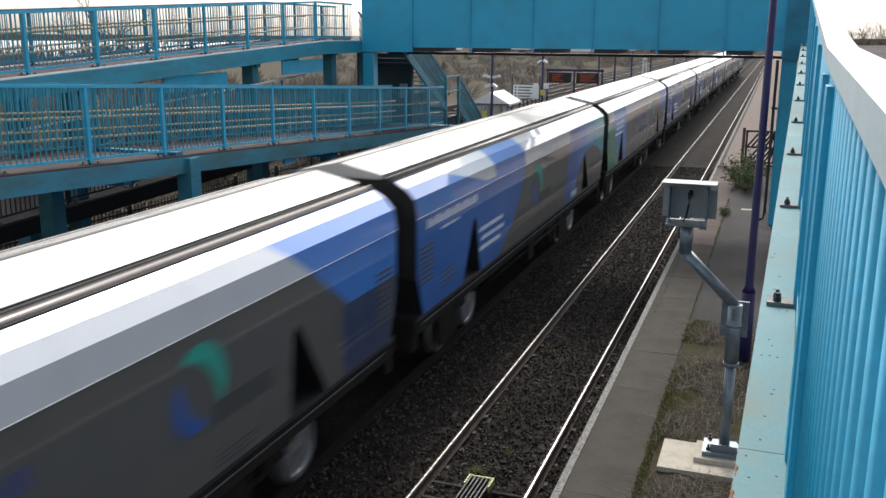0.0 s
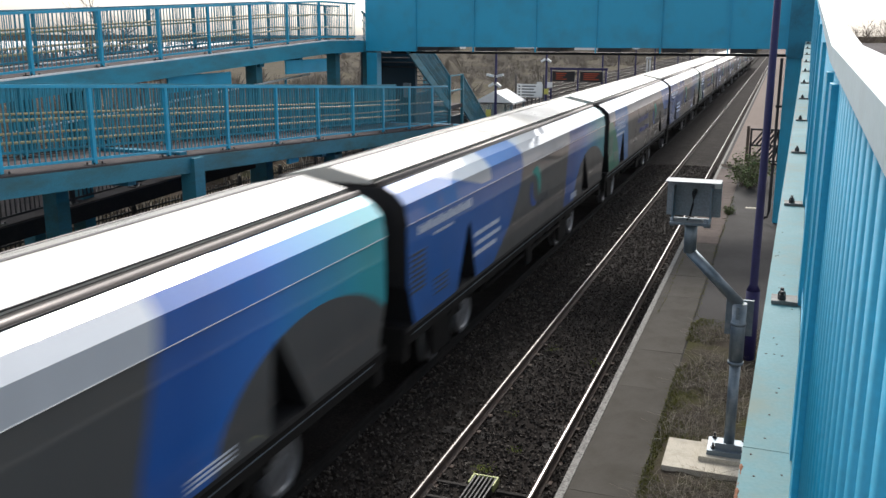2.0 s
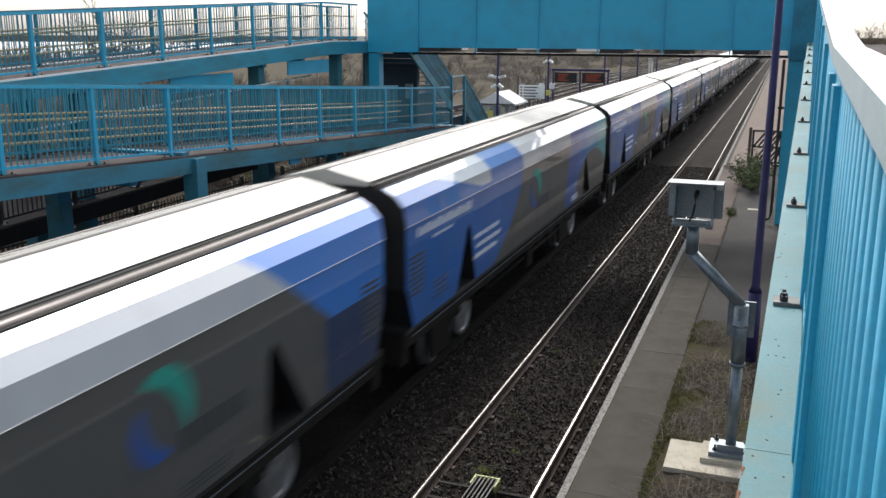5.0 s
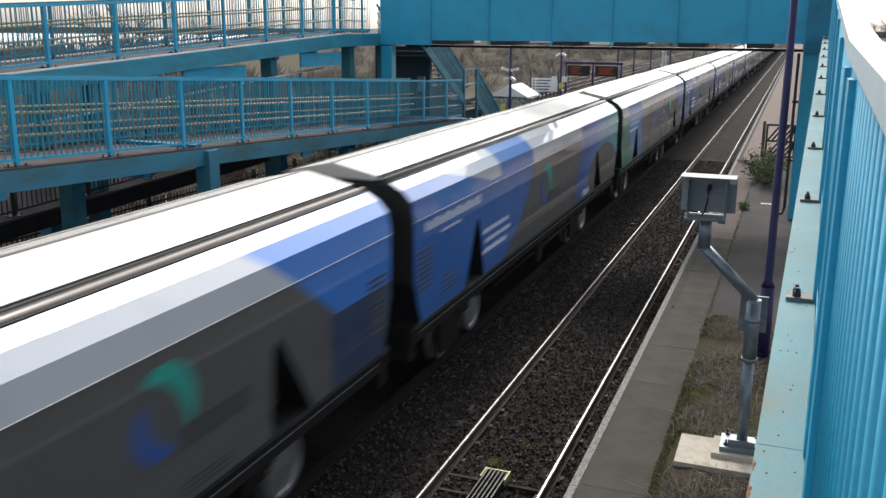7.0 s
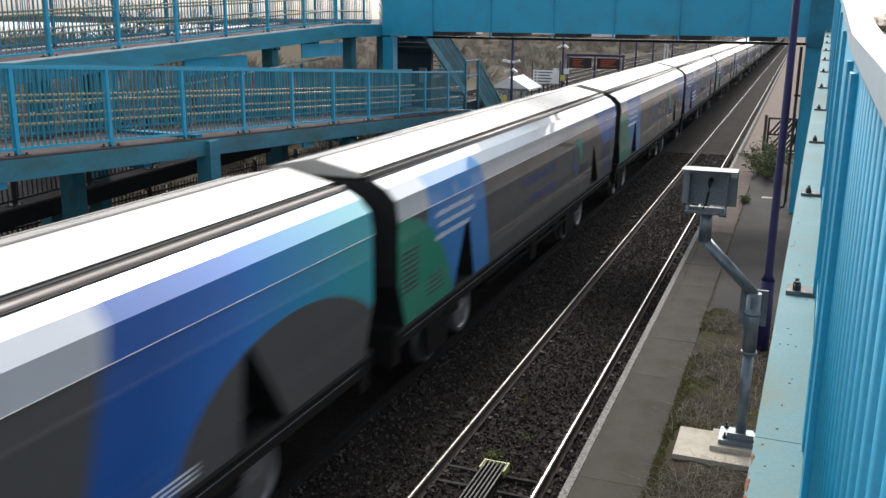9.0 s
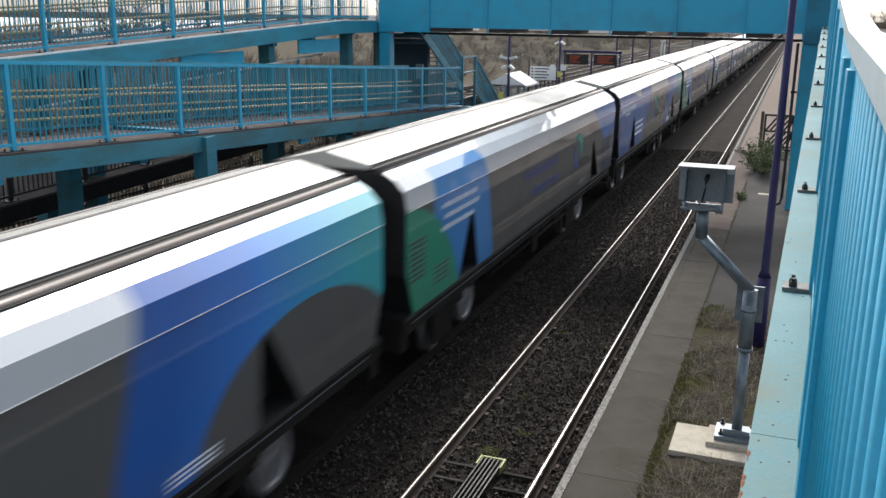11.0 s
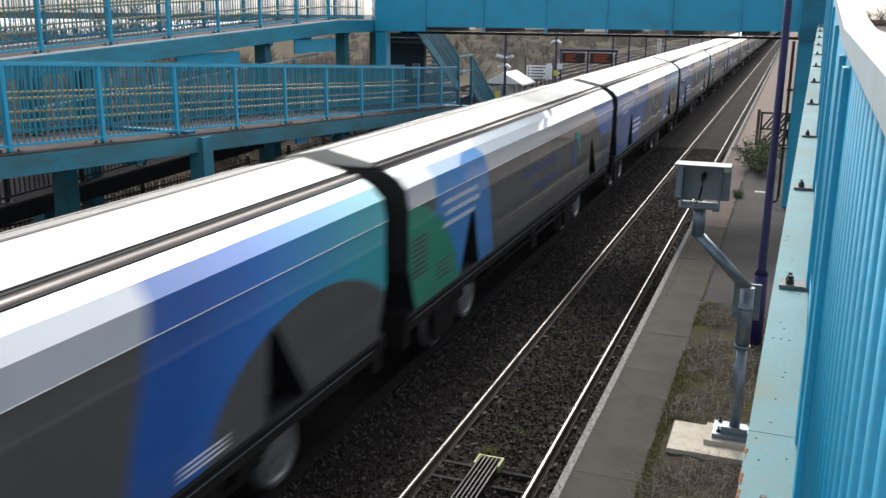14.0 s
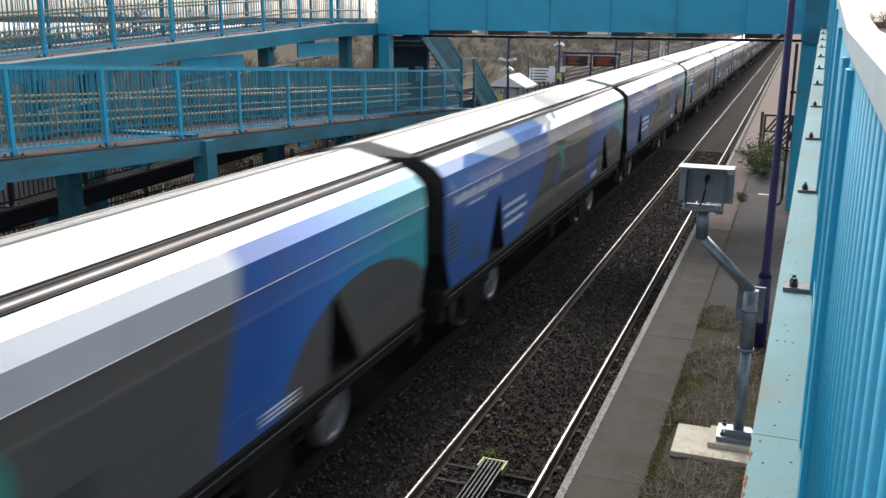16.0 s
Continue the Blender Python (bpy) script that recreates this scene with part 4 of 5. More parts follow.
# Pale glossy colour for the added sheet that imitates distant white haze.
M_HAZE = mat("pale_haze_stand_in", (0.62, 0.61, 0.58), 0.3, dirt=(0.5, 0.49, 0.46), scale=0.05)
rnd = random.Random(4)
spots = []
while len(spots) < 7500:
    x, y = rnd.uniform(3.15, 4.75), rnd.uniform(5, 16.4)
    if noise.noise((x * 1.5, y * 0.9, 7)) > -0.15 + 0.4 * max(0.0, 3.55 - x) and not (3.2 < x < 4.45 and 10.4 < y < 11.4):
        spots.append((x, y, 0.91))
blades("dead_brush", "tangle of dry brown stalks on the soil strip", spots, M_DRY, 0.22, 0.0045, 0.36, "dead plants")
spots = []
while len(spots) < 7000:
    x, y = 3.06 + abs(rnd.gauss(0, 0.30)), rnd.uniform(5, 17.0)
    if noise.noise((x * 1.2, y * 0.7, 1)) > -0.2 and not (x > 3.22 and 10.4 < y < 11.4):
        spots.append((x, y, 0.915))
blades("moss_fringe", "yellow green moss and grass fringe along the slabs", spots, M_GRASS, 0.06, 0.006, 0.06, "moss")
spots = [(3.1 + rnd.gauss(0, 0.03), rnd.uniform(17, 31), 0.915) for _ in range(500)] + [(2.42 + rnd.gauss(0, 0.015), rnd.uniform(17, 23.5), 0.915) for _ in range(160)]
blades("joint_weeds", "small weeds in the paving joints", spots, M_GRASS, 0.06, 0.004, 0.06, "weeds")


def shrub(name, label, cx, cy, cz, rx, ry, h, n, leaf, material, stem):
    """A bushy weed: stems from the ground and many small leaves round them."""
    sh = thing(name, label, "shrub")
    V, F, sb = [], [], bmesh.new()
    for _ in range(n):
        a, q = rnd.uniform(0, 6.283), rnd.random() ** 0.5
        tip = Vector((cx + math.cos(a) * rx * q, cy + math.sin(a) * ry * q, cz + h * rnd.uniform(0.45, 1.0) * (1.1 - 0.5 * q)))
        base = Vector((cx + math.cos(a) * rx * 0.3 * q, cy + math.sin(a) * ry * 0.3 * q, cz))
        tube(sb, [base, (base + tip) / 2 + Vector((0, 0, 0.06)), tip], [0.006, 0.004, 0.002], 4)
        for k in range(16):
            p = base.lerp(tip, rnd.uniform(0.25, 1.05)) + Vector((rnd.gauss(0, 0.05), rnd.gauss(0, 0.05), rnd.gauss(0, 0.04)))
            d = Vector((rnd.gauss(0, 1), rnd.gauss(0, 1), rnd.gauss(0, 0.6))).normalized()
            s = d.cross(Vector((rnd.gauss(0, 1), rnd.gauss(0, 1), rnd.gauss(0, 1)))).normalized()
            L = leaf * rnd.uniform(0.6, 1.3)
            k0 = len(V)
            V += [p, p + d * L * 0.5 + s * L * 0.25 + Vector((0, 0, 0.006)), p + d * L, p + d * L * 0.5 - s * L * 0.25 + Vector((0, 0, 0.006))]
            F += [(k0, k0 + 1, k0 + 2), (k0, k0 + 2, k0 + 3)]
    part("stalk", sb, stem, sh)
    me = bpy.data.meshes.new("leaves")
    me.from_pydata([tuple(v) for v in V], [], F)
    me.materials.append(material)
    tagged(part("leaves", me, None, sh), kind="stuff")
    return sh


shrub("buddleia", "straggly green shrub growing out of the platform", 3.5, 33.6, 0.9, 0.85, 2.4, 1.5, 150, 0.10, M_LEAF, M_TWIG)
shrub("weed_clump", "small green weed clump in the paving", 3.15, 28.0, 0.9, 0.15, 0.3, 0.3, 25, 0.06, M_LEAF, M_TWIG)
shrub("track_weed", "yellow green weed between the rails", 0.62, 11.75, -0.2, 0.12, 0.16, 0.2, 6, 0.045, M_FRESH, M_TWIG)
for x, y in ((0.28, 17.3), (1.30, 16.8), (0.85, 12.6), (0.45, 13.9)):
    shrub("sprig", "pale yellow green sprig on the ballast", x, y, -0.2, 0.08, 0.08, 0.07, 3, 0.04, M_FRESH, M_TWIG)
bm = bmesh.new()
box(bm, 3.55, 3.95, 29.05, 29.25, 0.9, 0.915)
single("inspection_cover", bm, M_PAD, "pale inspection cover in the asphalt", "cover")
bm = bmesh.new()
box(bm, 3.72, 3.95, 16.25, 16.75, 0.9, 1.0)
single("concrete_block", bm, M_PAD, "pale grooved concrete block in the soil", "block", bevel=0.02)

# ---- ballast stones and sleepers ----
rs = np.random.RandomState(3)


def stones(name, label, n, x0, x1, y0, y1, size, z0):
    base = np.array([(1, 0, 0), (-1, 0, 0), (0, 1, 0), (0, -1, 0), (0, 0, 1), (0, 0, -1)], float)
    tri = np.array([(0, 2, 4), (2, 1, 4), (1, 3, 4), (3, 0, 4), (2, 0, 5), (1, 2, 5), (3, 1, 5), (0, 3, 5)])
    xs_, ys_ = rs.uniform(x0, x1, n), y0 + (y1 - y0) * rs.uniform(0, 1, n) ** 1.25
    V = np.empty((n, 6, 3))
    for i in range(n):
        a, b_, c_ = rs.uniform(0, 6.28, 3)
        m = np.array(Euler((a, b_, c_)).to_matrix())
        s = size * rs.uniform(0.6, 1.5) * rs.uniform(0.6, 1.2, 3)
        zz = z0 + 0.05 * noise.noise((xs_[i] * 0.9, ys_[i] * 0.5, 0)) + rs.uniform(-0.01, 0.025)
        if abs(xs_[i] + 0.85) < 0.45:
            zz -= 0.05
        V[i] = (base * s * rs.uniform(0.7, 1.2, (6, 1))) @ m.T + (xs_[i], ys_[i], zz)
    F = (tri[None] + 6 * np.arange(n)[:, None, None]).reshape(-1, 3)
    me = bpy.data.meshes.new(name)
    me.from_pydata(V.reshape(-1, 3).tolist(), [], F.tolist())
    me.materials.append(M_STONE)
    return tagged(new(name, me), label, "ballast", "", "stuff")


stones("ballast_stones", "loose dark angular ballast stones between the rails", 42000, -1.75, 2.2, 5.0, 46.0, 0.026, -0.185)

sm = bmesh.new()
extrude_y(sm, [(-1.25, -0.36), (1.25, -0.36), (1.25, -0.18), (0.5, -0.175), (0.35, -0.20), (-0.35, -0.20), (-0.5, -0.175), (-1.25, -0.18)], -0.13, 0.13)
sm = mesh_of("sleeper", sm, M_SLEEPER)
cm = bmesh.new()
for s in (-0.7525, 0.7525):
    for d in (-0.10, 0.10):
        box(cm, s + d - 0.03, s + d + 0.03, -0.05, 0.05, -0.17, -0.125)
cm = mesh_of("rail_clips", cm, M_RUST)
for tr in (near_track, train_track):
    for i in range(64):
        y = 4.6 + 0.65 * i
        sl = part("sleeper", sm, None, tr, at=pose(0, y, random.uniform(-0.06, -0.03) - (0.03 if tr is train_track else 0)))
        part("rail_clips", cm, None, sl)

grille = thing("track_ramp", "black slatted track magnet ramp with yellow green end", "track equipment")
for i in range(6):
    b = bmesh.new()
    box(b, 0.585 + 0.06 * i, 0.605 + 0.06 * i, 9.0, 11.4, -0.14, -0.05)
    part("slat", b, M_BLACK, grille)
for y in (9.3, 10.3, 11.1):
    b = bmesh.new()
    box(b, 0.58, 0.91, y - 0.02, y + 0.02, -0.17, -0.12)
    part("crossbar", b, M_BLACK, grille)
M_LIME = mat("lime_yellow_paint", (0.42, 0.46, 0.16), 0.6, dirt=(0.2, 0.2, 0.12), scale=20)
b = bmesh.new()
box(b, 0.57, 0.92, 11.40, 11.43, -0.15, -0.045)
box(b, 0.555, 0.58, 11.15, 11.43, -0.15, -0.04)
box(b, 0.91, 0.935, 11.15, 11.43, -0.15, -0.04)
part("end_frame", b, M_LIME, grille, "lime yellow painted end")
for y in (10.75, 11.2):
    for x0, x1 in ((0.08, 0.55), (0.96, 1.42)):
        b = bmesh.new()
        box(b, x0, x1, y - 0.03, y + 0.03, -0.17, -0.13)
        part("tie_bar", b, M_SLEEPER, grille)

# ---- cranked mount details ----
b = bmesh.new()
for x in (3.16, 3.60):
    box(b, x - 0.008, x + 0.008, 11.02, 11.26, 3.96, 4.36)
box(b, 3.15, 3.61, 10.90, 11.26, 3.93, 3.955)
part("bracket", b, M_GALV, mount, "folded galvanised bracket")
b = bmesh.new()
tube(b, [(3.40, 11.23, 4.30), (3.395, 11.15, 4.28), (3.39, 11.12, 4.15), (3.37, 11.08, 4.02), (3.34, 11.05, 3.965)], [0.026, 0.03, 0.012, 0.012, 0.012], 10)
part("cable", b, M_BLACK, mount, "black cable with gland")
for x in (3.17, 3.56, 3.60):
    b = bmesh.new()
    tube(b, [(x, 10.98, 3.90), (x, 10.98, 4.0)], 0.022, 8)
    part("clamp_bolt", b, M_GALV, mount)
b = bmesh.new()
box(b, 3.62, 3.70, 11.244, 11.249, 4.33, 4.42)
part("label_plate", b, M_WHITE, mount, "pale label plate")
b = bmesh.new()
box(b, 3.86, 4.18, 11.17, 11.20, 2.55, 3.0)
part("side_cabinet", b, M_GALV, mount, "flat galvanised back box", bevel=0.005)
for z in (2.22, 2.72):
    b = bmesh.new()
    tube(b, [(4.02, 11.1, z - 0.02), (4.02, 11.1, z + 0.02)], 0.094, 16)
    part("band_clamp", b, M_GALV, mount)
b = bmesh.new()
box(b, 3.985, 4.02, 11.0, 11.02, 2.8, 2.95)
part("hasp", b, M_GALV, mount)
b = bmesh.new()
box(b, 3.68, 4.30, 10.78, 11.30, 0.985, 1.06)
part("grout_bed", b, M_PAD, mount, "pale grout bed", bevel=0.015)
b = bmesh.new()
box(b, 3.86, 4.18, 10.93, 10.95, 1.12, 1.20)
part("base_rib", b, M_GALV, mount)
for x in (3.84, 4.20):
    for y in (10.94, 11.26):
        b = bmesh.new()
        tube(b, [(x, y, 1.12), (x, y, 1.145)], 0.03, 6)
        tube(b, [(x, y, 1.145), (x, y, 1.19)], 0.014, 6)
        part("anchor_bolt", b, M_BLACK, mount)

# down pipe on the bridge column
b = bmesh.new()
tube(b, [(4.24, 26.9, 5.5), (4.24, 26.9, 1.25), (4.20, 26.85, 1.1), (4.05, 26.8, 1.05)], 0.04, 10)
part("down_pipe", b, M_BLACK, bridge, "black down pipe")
for z in (2.6, 4.2):
    b = bmesh.new()
    box(b, 4.18, 4.34, 26.84, 27.0, z - 0.03, z + 0.03)
    part("pipe_bracket", b, M_BLACK, bridge)

# ---- gate panel and trespass boards on the platform end ----
gate = thing("barrier_gate", "black timber barrier with diagonal lattice slats", "barrier")
b = bmesh.new()
box(b, 3.10, 3.22, 39.95, 40.07, 0.9, 2.42)
part("post", b, mat("brown_timber", (0.09, 0.065, 0.05), 0.8, scale=8, stretch=(4, 4, 0.5)), gate, "brown timber post", bevel=0.01)
b = bmesh.new()
for z in (0.98, 1.62, 2.28):
    box(b, 3.24, 4.42, 40.0, 40.05, z - 0.04, z + 0.04)
for x in (3.28, 4.38):
    box(b, x - 0.04, x + 0.04, 40.0, 40.05, 0.95, 2.3)
part("frame", b, M_BLACK, gate)
for z0, z1 in ((1.02, 1.58), (1.66, 2.24)):
    for i in range(6):
        x = 3.34 + 0.175 * i
        b = bmesh.new()
        beam(b, (x, 40.02, z0), (min(x + 0.42, 4.37), 40.02, z1), 0.075, 0.02, (0, 1, 0))
        part("slat", b, M_BLACK, gate)
tm = bmesh.new()
v = [tm.verts.new(p) for p in ((-0.05, -0.35, 0), (0.05, -0.35, 0), (0, -0.35, 0.09), (-0.05, 0.35, 0), (0.05, 0.35, 0), (0, 0.35, 0.09))]
for f in ((0, 1, 2), (5, 4, 3), (0, 2, 5, 3), (1, 4, 5, 2), (0, 3, 4, 1)):
    tm.faces.new([v[i] for i in f])
tm = mesh_of("ridge", tm, M_TWIG)
guard = thing("trespass_guard", "row of weathered timber ridges across the platform", "trespass guard")
for i in range(8):
    part("ridge", tm, None, guard, at=pose(2.42 + 0.105 * i, 38.2, 0.9, 0, 0, 25))

# ---- left platform: posts, signs, shelter, departure boards ----
def lamp_post(y, x=-8.0, cams=0, heads=0, height=8.0):
    p = thing("platform_post", "slender indigo post on the island platform", "lamp post", group="platform posts")
    b = bmesh.new()
    tube(b, [(x, y, 0.9), (x, y, 2.0), (x, y, height)], [0.09, 0.07, 0.045], 10)
    part("shaft", b, M_PURPLE, p)
    for i in range(cams):
        s, z = (-1 if i % 2 else 1), height * 0.0 + (4.25 if y < 45 else 5.1) - 0.32 * (i // 2)
        b = bmesh.new()
        beam(b, (x + s * 0.06, y - 0.1, z), (x + s * (0.40 if i < 2 else 0.28), y - 0.18, z + (0.08 if i < 2 else -0.14)), 0.11, 0.11)
        c = part("camera_housing", b, M_WHITE, p, "white camera housing", bevel=0.02)
    for s in ((-1, 1) if heads else ()):
        b = bmesh.new()
        beam(b, (x, y, 4.85), (x + s * 0.75, y, 5.05), 0.22, 0.09)
        part("lamp_head", b, M_WHITE, p, "white lamp head", bevel=0.02)
    return p


lamp_post(40.4, cams=4)
lamp_post(50.0, cams=4)
lamp_post(67.0)
for y in (83.0, 118.0, 150.0):
    lamp_post(y, heads=1)
for y in (74.0, 96.0, 134.0, 180.0):
    lamp_post(y)

sign = thing("wayfinding_sign", "white direction sign with dark lines on thin posts", "sign")
b = bmesh.new()
box(b, -8.55, -7.2, 46.0, 46.04, 2.95, 3.62)
part("panel", b, M_WHITE, sign, bevel=0.01)
for i in range(4):
    b = bmesh.new()
    box(b, -8.30, -7.55 - 0.1 * (i % 2), 45.99, 45.997, 3.48 - 0.15 * i, 3.54 - 0.15 * i)
    part("lettering", b, M_TEXTDARK, sign)
    b = bmesh.new()
    box(b, -8.48, -8.38, 45.99, 45.997, 3.47 - 0.15 * i, 3.55 - 0.15 * i)
    part("arrow", b, M_TEXTDARK, sign)
for x in (-8.62, -7.15):
    b = bmesh.new()
    tube(b, [(x, 46.02, 0.9), (x, 46.02, 4.1)], 0.035, 8)
    part("post", b, M_BLACK, sign)
plates = thing("platform_number_signs", "small white number plates on a post", "sign")
M_YELSIGN = mat("yellow_sign", (0.6, 0.55, 0.12), 0.5, spread=0.03)
for x, z, m_, w in ((-8.35, 3.38, M_WHITE, 0.28), (-7.75, 3.38, M_WHITE, 0.28), (-8.0, 3.02, M_YELSIGN, 0.34)):
    b = bmesh.new()
    box(b, x - w / 2, x + w / 2, 49.84, 49.88, z - 0.15, z + 0.15)
    part("plate", b, m_, plates)

boards = thing("departure_boards", "pair of dark departure boards with orange text on an indigo frame", "information display")
for x in (-9.75, -8.0, -6.2):
    b = bmesh.new()
    tube(b, [(x, 58.5, 0.9), (x, 58.5, 4.0)], 0.06, 8)
    part("post", b, M_PURPLE, boards)
b = bmesh.new()
beam(b, (-9.85, 58.5, 3.95), (-6.1, 58.5, 3.95), 0.12, 0.14)
part("beam", b, M_PURPLE, boards)
M_ORANGE = bpy.data.materials.new("orange_display")
M_ORANGE.use_nodes = True
M_ORANGE.node_tree.nodes["Principled BSDF"].inputs["Base Color"].default_value = (0.25, 0.035, 0.008, 1)
M_ORANGE.node_tree.nodes["Principled BSDF"].inputs["Emission Color"].default_value = (1.0, 0.16, 0.03, 1)
M_ORANGE.node_tree.nodes["Principled BSDF"].inputs["Emission Strength"].default_value = 0.05
for x in (-8.9, -7.1):
    b = bmesh.new()
    box(b, x - 0.72, x + 0.72, 58.3, 58.55, 3.15, 3.80)
    d = part("display", b, M_BLACK, boards, "black display housing", bevel=0.02)
    for i in range(4):
        b = bmesh.new()
        box(b, x - 0.5, x + (0.5 if x > -8 else 0.2) - 0.12 * (i % 3), 58.28, 58.295, 3.64 - 0.12 * i, 3.69 - 0.12 * i)
        part("display_text", b, M_ORANGE, d, "glowing orange text row")

shelter = thing("waiting_shelter", "waiting shelter with pale pitched roof and glazed sides", "shelter")
b = bmesh.new()
for s in (0, 1):
    v = [b.verts.new(p) for p in ((-9.95, 43.0 + 2.4 * s, 2.85), (-7.9, 43.0 + 2.4 * s, 2.85), (-8.9, 43.0 + 2.4 * s, 3.4), (-9.95, 43.0 + 2.4 * s, 2.78), (-7.9, 43.0 + 2.4 * s, 2.78))]
    b.faces.new((v[0], v[2], v[1]))
    if s:
        for i, j in ((0, 2), (2, 1), (1, 4), (4, 3), (3, 0)):
            b.faces.new((o[i], o[j], v[j], v[i]))
    o = v
part("roof", b, M_WHITE, shelter, "pale pitched roof")
for x in (-9.85, -8.95, -8.0):
    for y in (43.1, 45.3):
        b = bmesh.new()
        box(b, x - 0.05, x + 0.05, y - 0.05, y + 0.05, 0.9, 2.8)
        part("post", b, M_GALV, shelter)
M_GLASS = bpy.data.materials.new("shelter_glass")
M_GLASS.use_nodes = True
M_GLASS.node_tree.nodes["Principled BSDF"].inputs["Transmission Weight"].default_value = 0.9
M_GLASS.node_tree.nodes["Principled BSDF"].inputs["Roughness"].default_value = 0.08
M_GLASS.node_tree.nodes["Principled BSDF"].inputs["Base Color"].default_value = (0.8, 0.88, 0.85, 1)
for x0, x1 in ((-9.79, -9.01), (-8.89, -8.06)):
    b = bmesh.new()
    box(b, x0, x1, 43.09, 43.11, 1.05, 2.75)
    part("pane", b, M_GLASS, shelter)
b = bmesh.new()
box(b, -9.3, -9.05, 43.05, 43.085, 2.0, 2.5)
part("notice", b, M_YELSIGN, shelter, "yellow notice")
for i, y in enumerate((44.6, 45.4, 46.2, 47.0)):
    bo_ = thing("bollard_post", "thin dark post beside the shelter", "post", group="thin posts by the shelter")
    b = bmesh.new()
    tube(b, [(-7.6, y, 0.9), (-7.6, y, 3.0)], 0.04, 8)
    part("shaft", b, M_BLACK, bo_)
marker = thing("marker_post", "white double marker post beside the far tracks", "marker post")
for x in (-9.3, -9.0):
    b = bmesh.new()
    box(b, x - 0.06, x + 0.06, 99.9, 100.1, 0.9, 3.7)
    part("leg", b, M_WHITE, marker)
b = bmesh.new()
box(b, -9.4, -8.9, 99.9, 100.1, 3.5, 3.75)
part("cap", b, M_WHITE, marker)

# ---- far tracks, scrub and trees ----
bm = bmesh.new()
box(bm, -24, -13.2, 46, 620, -0.62, -0.2)
single("far_ballast", bm, M_BALLAST, "ballast under the far sidings", "ballast", "structure")
for x in (-15.2, -18.6, -22.0):
    track("track_far", x, "far siding track with bright rails", y0=46.0)

bm = bmesh.new()
g = []
for i in range(30):
    x = -25 - 6.0 * i
    row = []
    for j in range(60):
        y = -40 + 14.0 * j
        h = 3.4 * (1 - math.exp(-(-25 - x) / 45.0)) * (0.75 + 0.35 * noise.noise((x * 0.02, y * 0.012, 4)))
        h *= 0.06 + 0.94 * min(1.0, max(0.0, (0.56 + x / max(y, 1.0)) / 0.1))
        row.append(bm.verts.new((x, y, -0.6 + h)))
    g.append(row)
for a, c in zip(g, g[1:]):
    for j in range(59):
        bm.faces.new((a[j], a[j + 1], c[j + 1], c[j])).smooth = True
single("hillside", bm, mat("pale_winter_grass", (0.15, 0.135, 0.11), 0.95, dirt=(0.10, 0.095, 0.06), scale=0.12, fine=4, spread=0.3, spec=0.0), "rough brown hillside beyond the sidings", "hillside", "structure")


def scrub(name, label, places, twigs, material):
    """Bare bushes: sprays of thin tapering twigs fanning from short limbs."""
    V, F = [], []
    for (x, y, z, h, w) in places:
        for _ in range(twigs):
            a, q = rnd.uniform(0, 6.283), rnd.random() ** 0.6
            p0 = Vector((x + math.cos(a) * w * 0.35 * q, y + math.sin(a) * w * 0.35 * q, z + h * rnd.uniform(0, 0.45)))
            p1 = Vector((x + math.cos(a) * w * q + rnd.gauss(0, w * 0.15), y + math.sin(a) * w * q + rnd.gauss(0, w * 0.15), z + h * rnd.uniform(0.35, 1.0) * (1.1 - 0.45 * q)))
            t = h * 0.016
            mid = p0.lerp(p1, 0.5) + Vector((rnd.gauss(0, 0.08), rnd.gauss(0, 0.08), 0.05)) * h * 0.3
            k = len(V)
            for p, s in ((p0, 1.0), (mid, 0.7), (p1, 0.15)):
                V += [(p.x - t * s, p.y, p.z), (p.x + t * s, p.y, p.z), (p.x, p.y + t * s, p.z + t * s)]
            for r in (0, 3):
                F += [(k + r, k + r + 1, k + r + 4, k + r + 3), (k + r + 1, k + r + 2, k + r + 5, k + r + 4), (k + r + 2, k + r, k + r + 3, k + r + 5)]
    me = bpy.data.meshes.new(name)
    me.from_pydata(V, [], F)
    me.materials.append(material)
    return tagged(new(name, me), label, "scrub", "", "stuff")


places = []
for _ in range(1150):
    x = -26 - abs(rnd.gauss(0, 1)) * 34
    y = rnd.uniform(20, 420)
    if -x / y > 0.5:
        continue
    gz = -0.6 + 3.4 * (1 - math.exp(-(-25 - x) / 45.0)) * 0.75
    places.append((x, y, gz - 0.3, rnd.uniform(1.1, 2.5), rnd.uniform(1.5, 3.2)))
scrub("far_scrub", "dense bare brown scrub on the hillside", places, 50, M_SCRUB)
bm = bmesh.new()
g = []
for i in range(26):
    x = -12.0 - 0.8 * i
    row = []
    for j in range(66):
        y = -12 + 0.9 * j
        h = 1.5 * (1 - math.exp(-i * 0.8 / 4.0)) * min(1.0, max(0.0, (46 - y) / 8.0)) * (0.9 + 0.25 * noise.noise((x * 0.3, y * 0.2, 9)))
        row.append(bm.verts.new((x, y, -0.63 + h + 0.12 * noise.noise((x * 1.1, y * 1.1, 2)))))
    g.append(row)
for a, c in zip(g, g[1:]):
    for j in range(65):
        bm.faces.new((a[j], a[j + 1], c[j + 1], c[j])).smooth = True
single("bank", bm, M_GROUND, "overgrown bank behind the ramps", "bank", "structure")
places = []
for _ in range(120):
    x = rnd.uniform(-26, -12.3)
    places.append((x, rnd.uniform(4, 42), -0.7 + 1.4 * (1 - math.exp((x + 12) / 4.0)), rnd.uniform(0.9, 2.6), rnd.uniform(0.8, 1.7)))
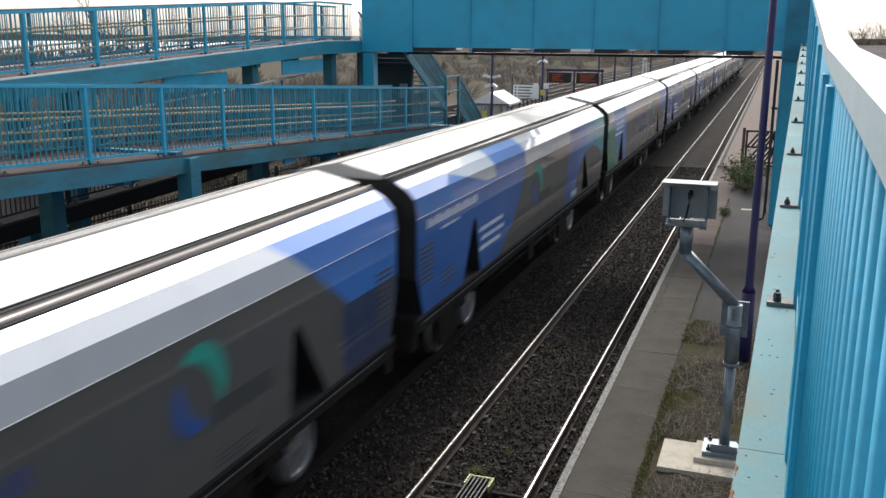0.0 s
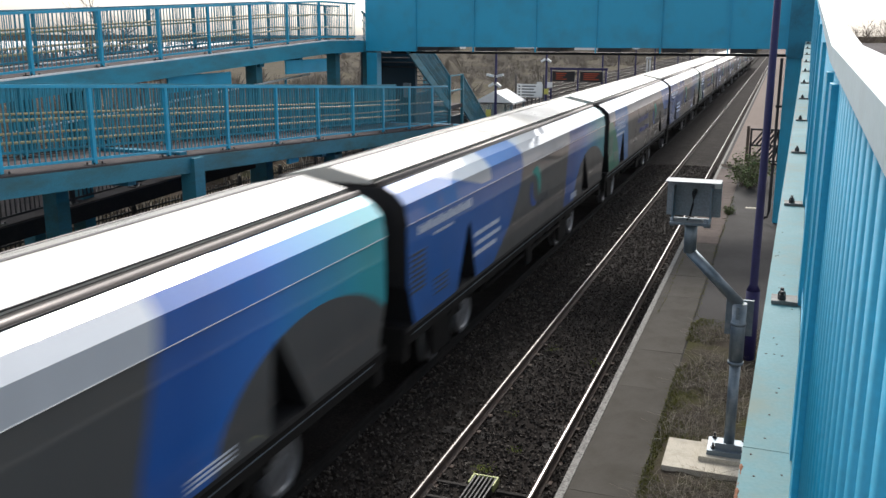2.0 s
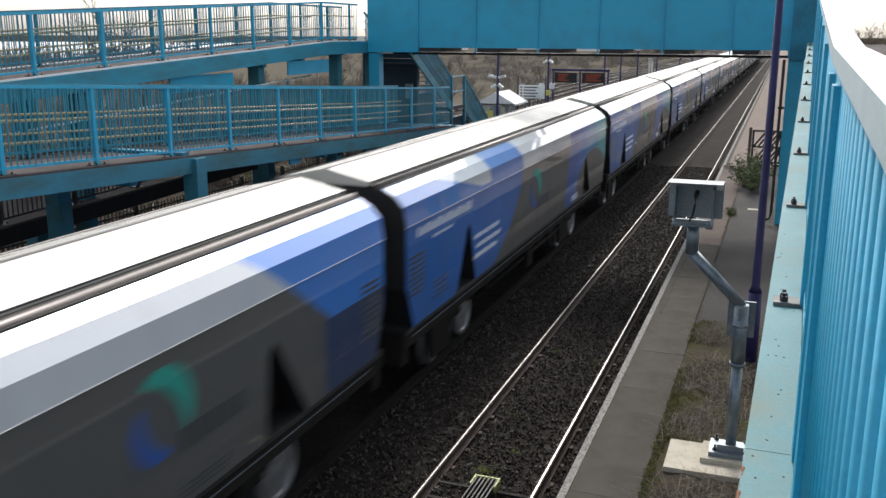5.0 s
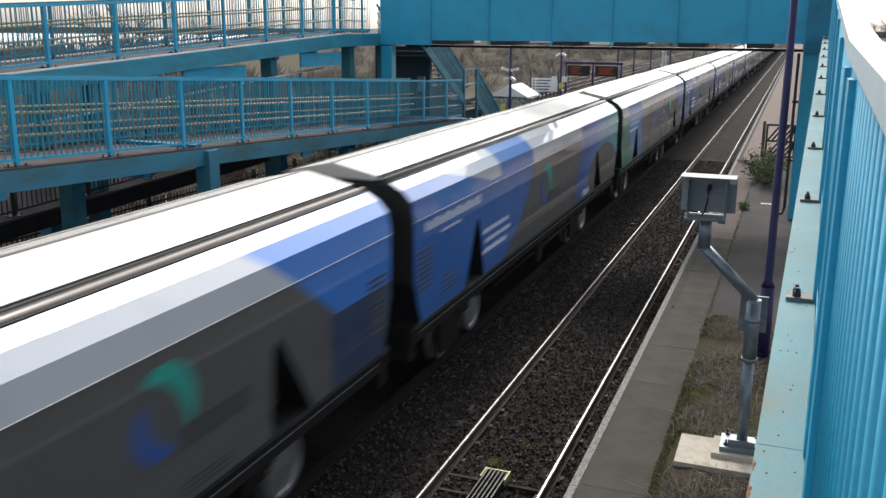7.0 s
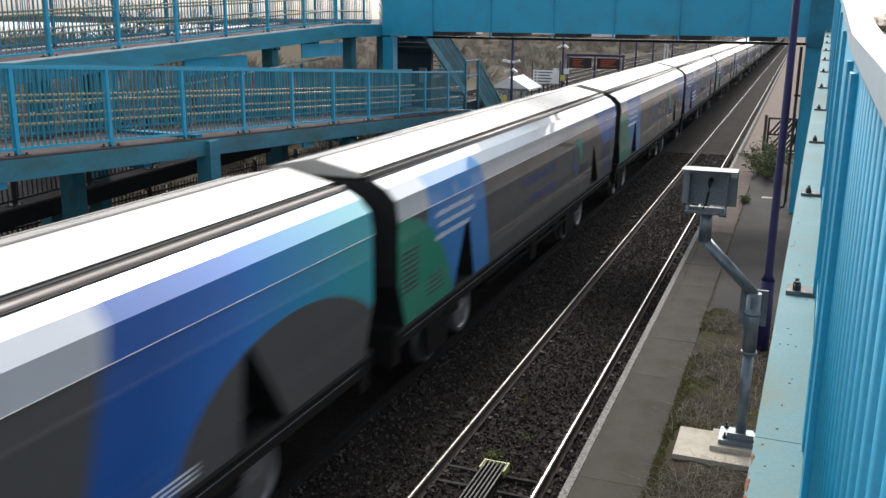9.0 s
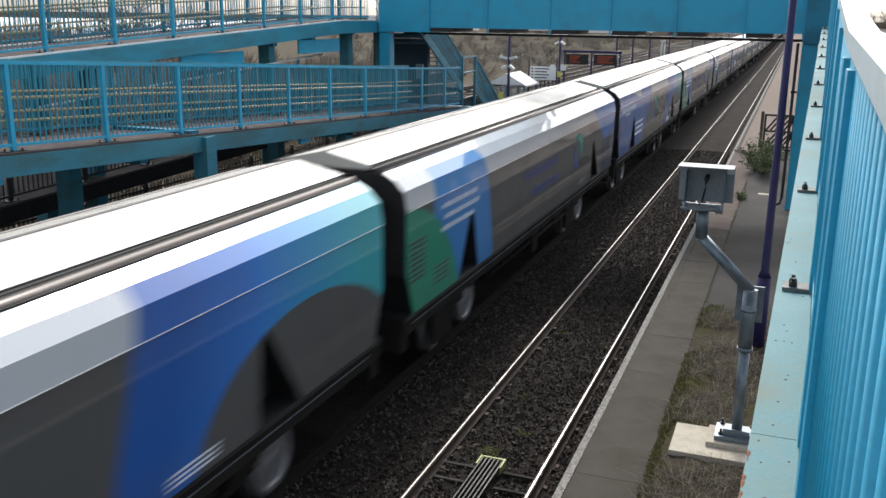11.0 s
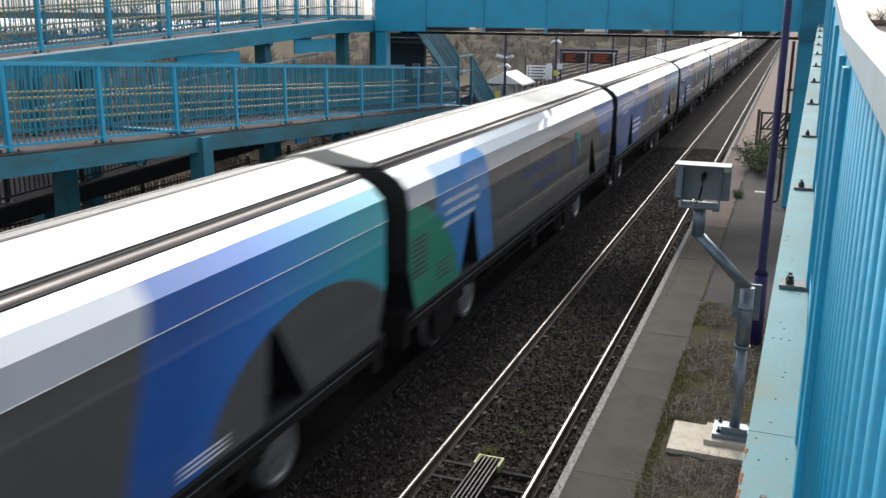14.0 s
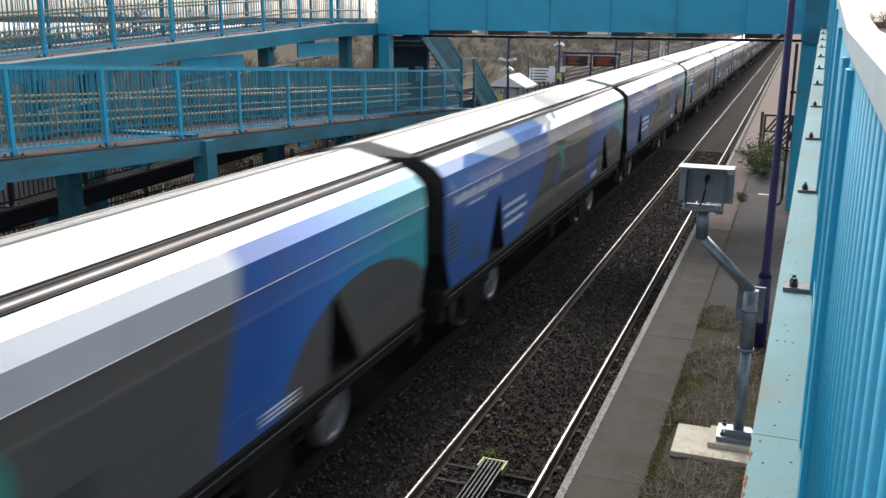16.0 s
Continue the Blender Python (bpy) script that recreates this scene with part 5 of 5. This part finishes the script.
scrub("fence_scrub", "bare brambles and pale dead growth behind the ramps", places, 110, M_DRY)


def bare_tree(x, y, z, h, label):
    tr = thing("bare_tree", label, "tree")
    b = bmesh.new()
    tube(b, [(x, y, z), (x + 0.1, y, z + h * 0.25), (x, y + 0.1, z + h * 0.5)], [h * 0.022, h * 0.017, h * 0.012], 7)
    part("trunk", b, M_TWIG, tr)
    b = bmesh.new()

    def grow(p, d, L, r, depth):
        q = p + d * L + Vector((rnd.gauss(0, 0.05), rnd.gauss(0, 0.05), 0.03)) * L
        tube(b, [p, q], [r, r * 0.6], 4)
        if depth:
            for _ in range(3 if depth > 1 else 4):
                e = (d + Vector((rnd.gauss(0, 0.5), rnd.gauss(0, 0.5), rnd.gauss(0.12, 0.3)))).normalized()
                grow(p.lerp(q, rnd.uniform(0.5, 1.0)), e, L * rnd.uniform(0.55, 0.8), r * 0.55, depth - 1)

    for i in range(7):
        a = i * 0.9 + rnd.random()
        grow(Vector((x, y, z + h * rnd.uniform(0.2, 0.5))), Vector((math.cos(a) * 0.7, math.sin(a) * 0.7, 0.8)).normalized(), h * 0.24, h * 0.009, 4)
    part("crown", b, M_TWIG, tr, "bare twiggy crown")


bare_tree(-24.0, 36.0, -0.6, 9.6, "leafless tree standing behind the ramps")
bare_tree(9.0, 62.0, 0.9, 7.2, "leafless rounded tree beside the station road")
bare_tree(10.5, 66.0, 0.9, 6.8, "leafless rounded tree beside the station road")
places = []
for _ in range(46):
    a, d = math.radians(rnd.uniform(36.5, 47)), rnd.uniform(120, 140)
    places.append((4.3 - d * math.sin(a), d * math.cos(a), -0.3, rnd.uniform(4.8, 6.6), rnd.uniform(2.2, 3.6)))
scrub("hedge_line", "dark hedge line on the horizon", places, 90, M_SCRUB)
places = []
for _ in range(230):
    a, d = math.radians(rnd.uniform(22, 50)), rnd.uniform(44, 118)
    places.append((4.3 - d * math.sin(a), d * math.cos(a), -0.65, rnd.uniform(1.6, 3.4), rnd.uniform(1.2, 2.6)))
scrub("rough_scrub", "pale leafless scrub on the waste ground behind the ramps", places, 70, M_SCRUB)
# Added flat sheet, no real yard: whitens the ground below the horizon like haze.
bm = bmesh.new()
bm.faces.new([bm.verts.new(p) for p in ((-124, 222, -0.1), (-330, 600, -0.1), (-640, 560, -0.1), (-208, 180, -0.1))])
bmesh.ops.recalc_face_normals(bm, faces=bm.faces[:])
single("far_yard", bm, M_HAZE, "pale sheet added for the bright haze far beyond the ramps", "yard", "structure")
bm = bmesh.new()
for x, y, w, d, h in ((-70, 260, 18, 10, 4), (-48, 240, 12, 6, 3.0), (-95, 300, 26, 12, 5), (-60, 330, 30, 8, 4.2), (-110, 240, 30, 8, 4), (-130, 280, 24, 8, 6), (-36, 300, 14, 8, 3), (-90, 200, 14, 6, 2)):
    box(bm, x, x + w, y, y + d, 2.0, 4.4 + h * 0.2)
single("far_sheds", bm, M_WHITE, "pale low sheds far beyond the sidings", "sheds", "structure")


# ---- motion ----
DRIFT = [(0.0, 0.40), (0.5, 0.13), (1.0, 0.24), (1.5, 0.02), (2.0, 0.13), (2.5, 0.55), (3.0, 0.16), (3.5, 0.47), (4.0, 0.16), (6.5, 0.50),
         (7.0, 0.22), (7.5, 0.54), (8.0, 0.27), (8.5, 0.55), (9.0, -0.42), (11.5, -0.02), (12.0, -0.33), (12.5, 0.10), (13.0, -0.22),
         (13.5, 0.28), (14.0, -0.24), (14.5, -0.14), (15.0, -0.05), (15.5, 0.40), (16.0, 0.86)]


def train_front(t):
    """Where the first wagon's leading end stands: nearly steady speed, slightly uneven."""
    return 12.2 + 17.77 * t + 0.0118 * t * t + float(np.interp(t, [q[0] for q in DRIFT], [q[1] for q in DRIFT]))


def motions():
    steps = [i / FPS for i in range(0, int(16.0 * FPS) + 1)]
    rows_t = [i * 0.5 for i in range(33)]
    for k, w in WAGONS:
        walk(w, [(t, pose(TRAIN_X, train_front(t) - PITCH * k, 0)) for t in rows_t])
        for bogie in w.children:
            for axle in bogie.children:
                if axle.name.startswith("wheelset"):
                    home = axle.matrix_basis.translation.copy()
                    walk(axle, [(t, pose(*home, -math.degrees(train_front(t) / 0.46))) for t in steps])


motions()
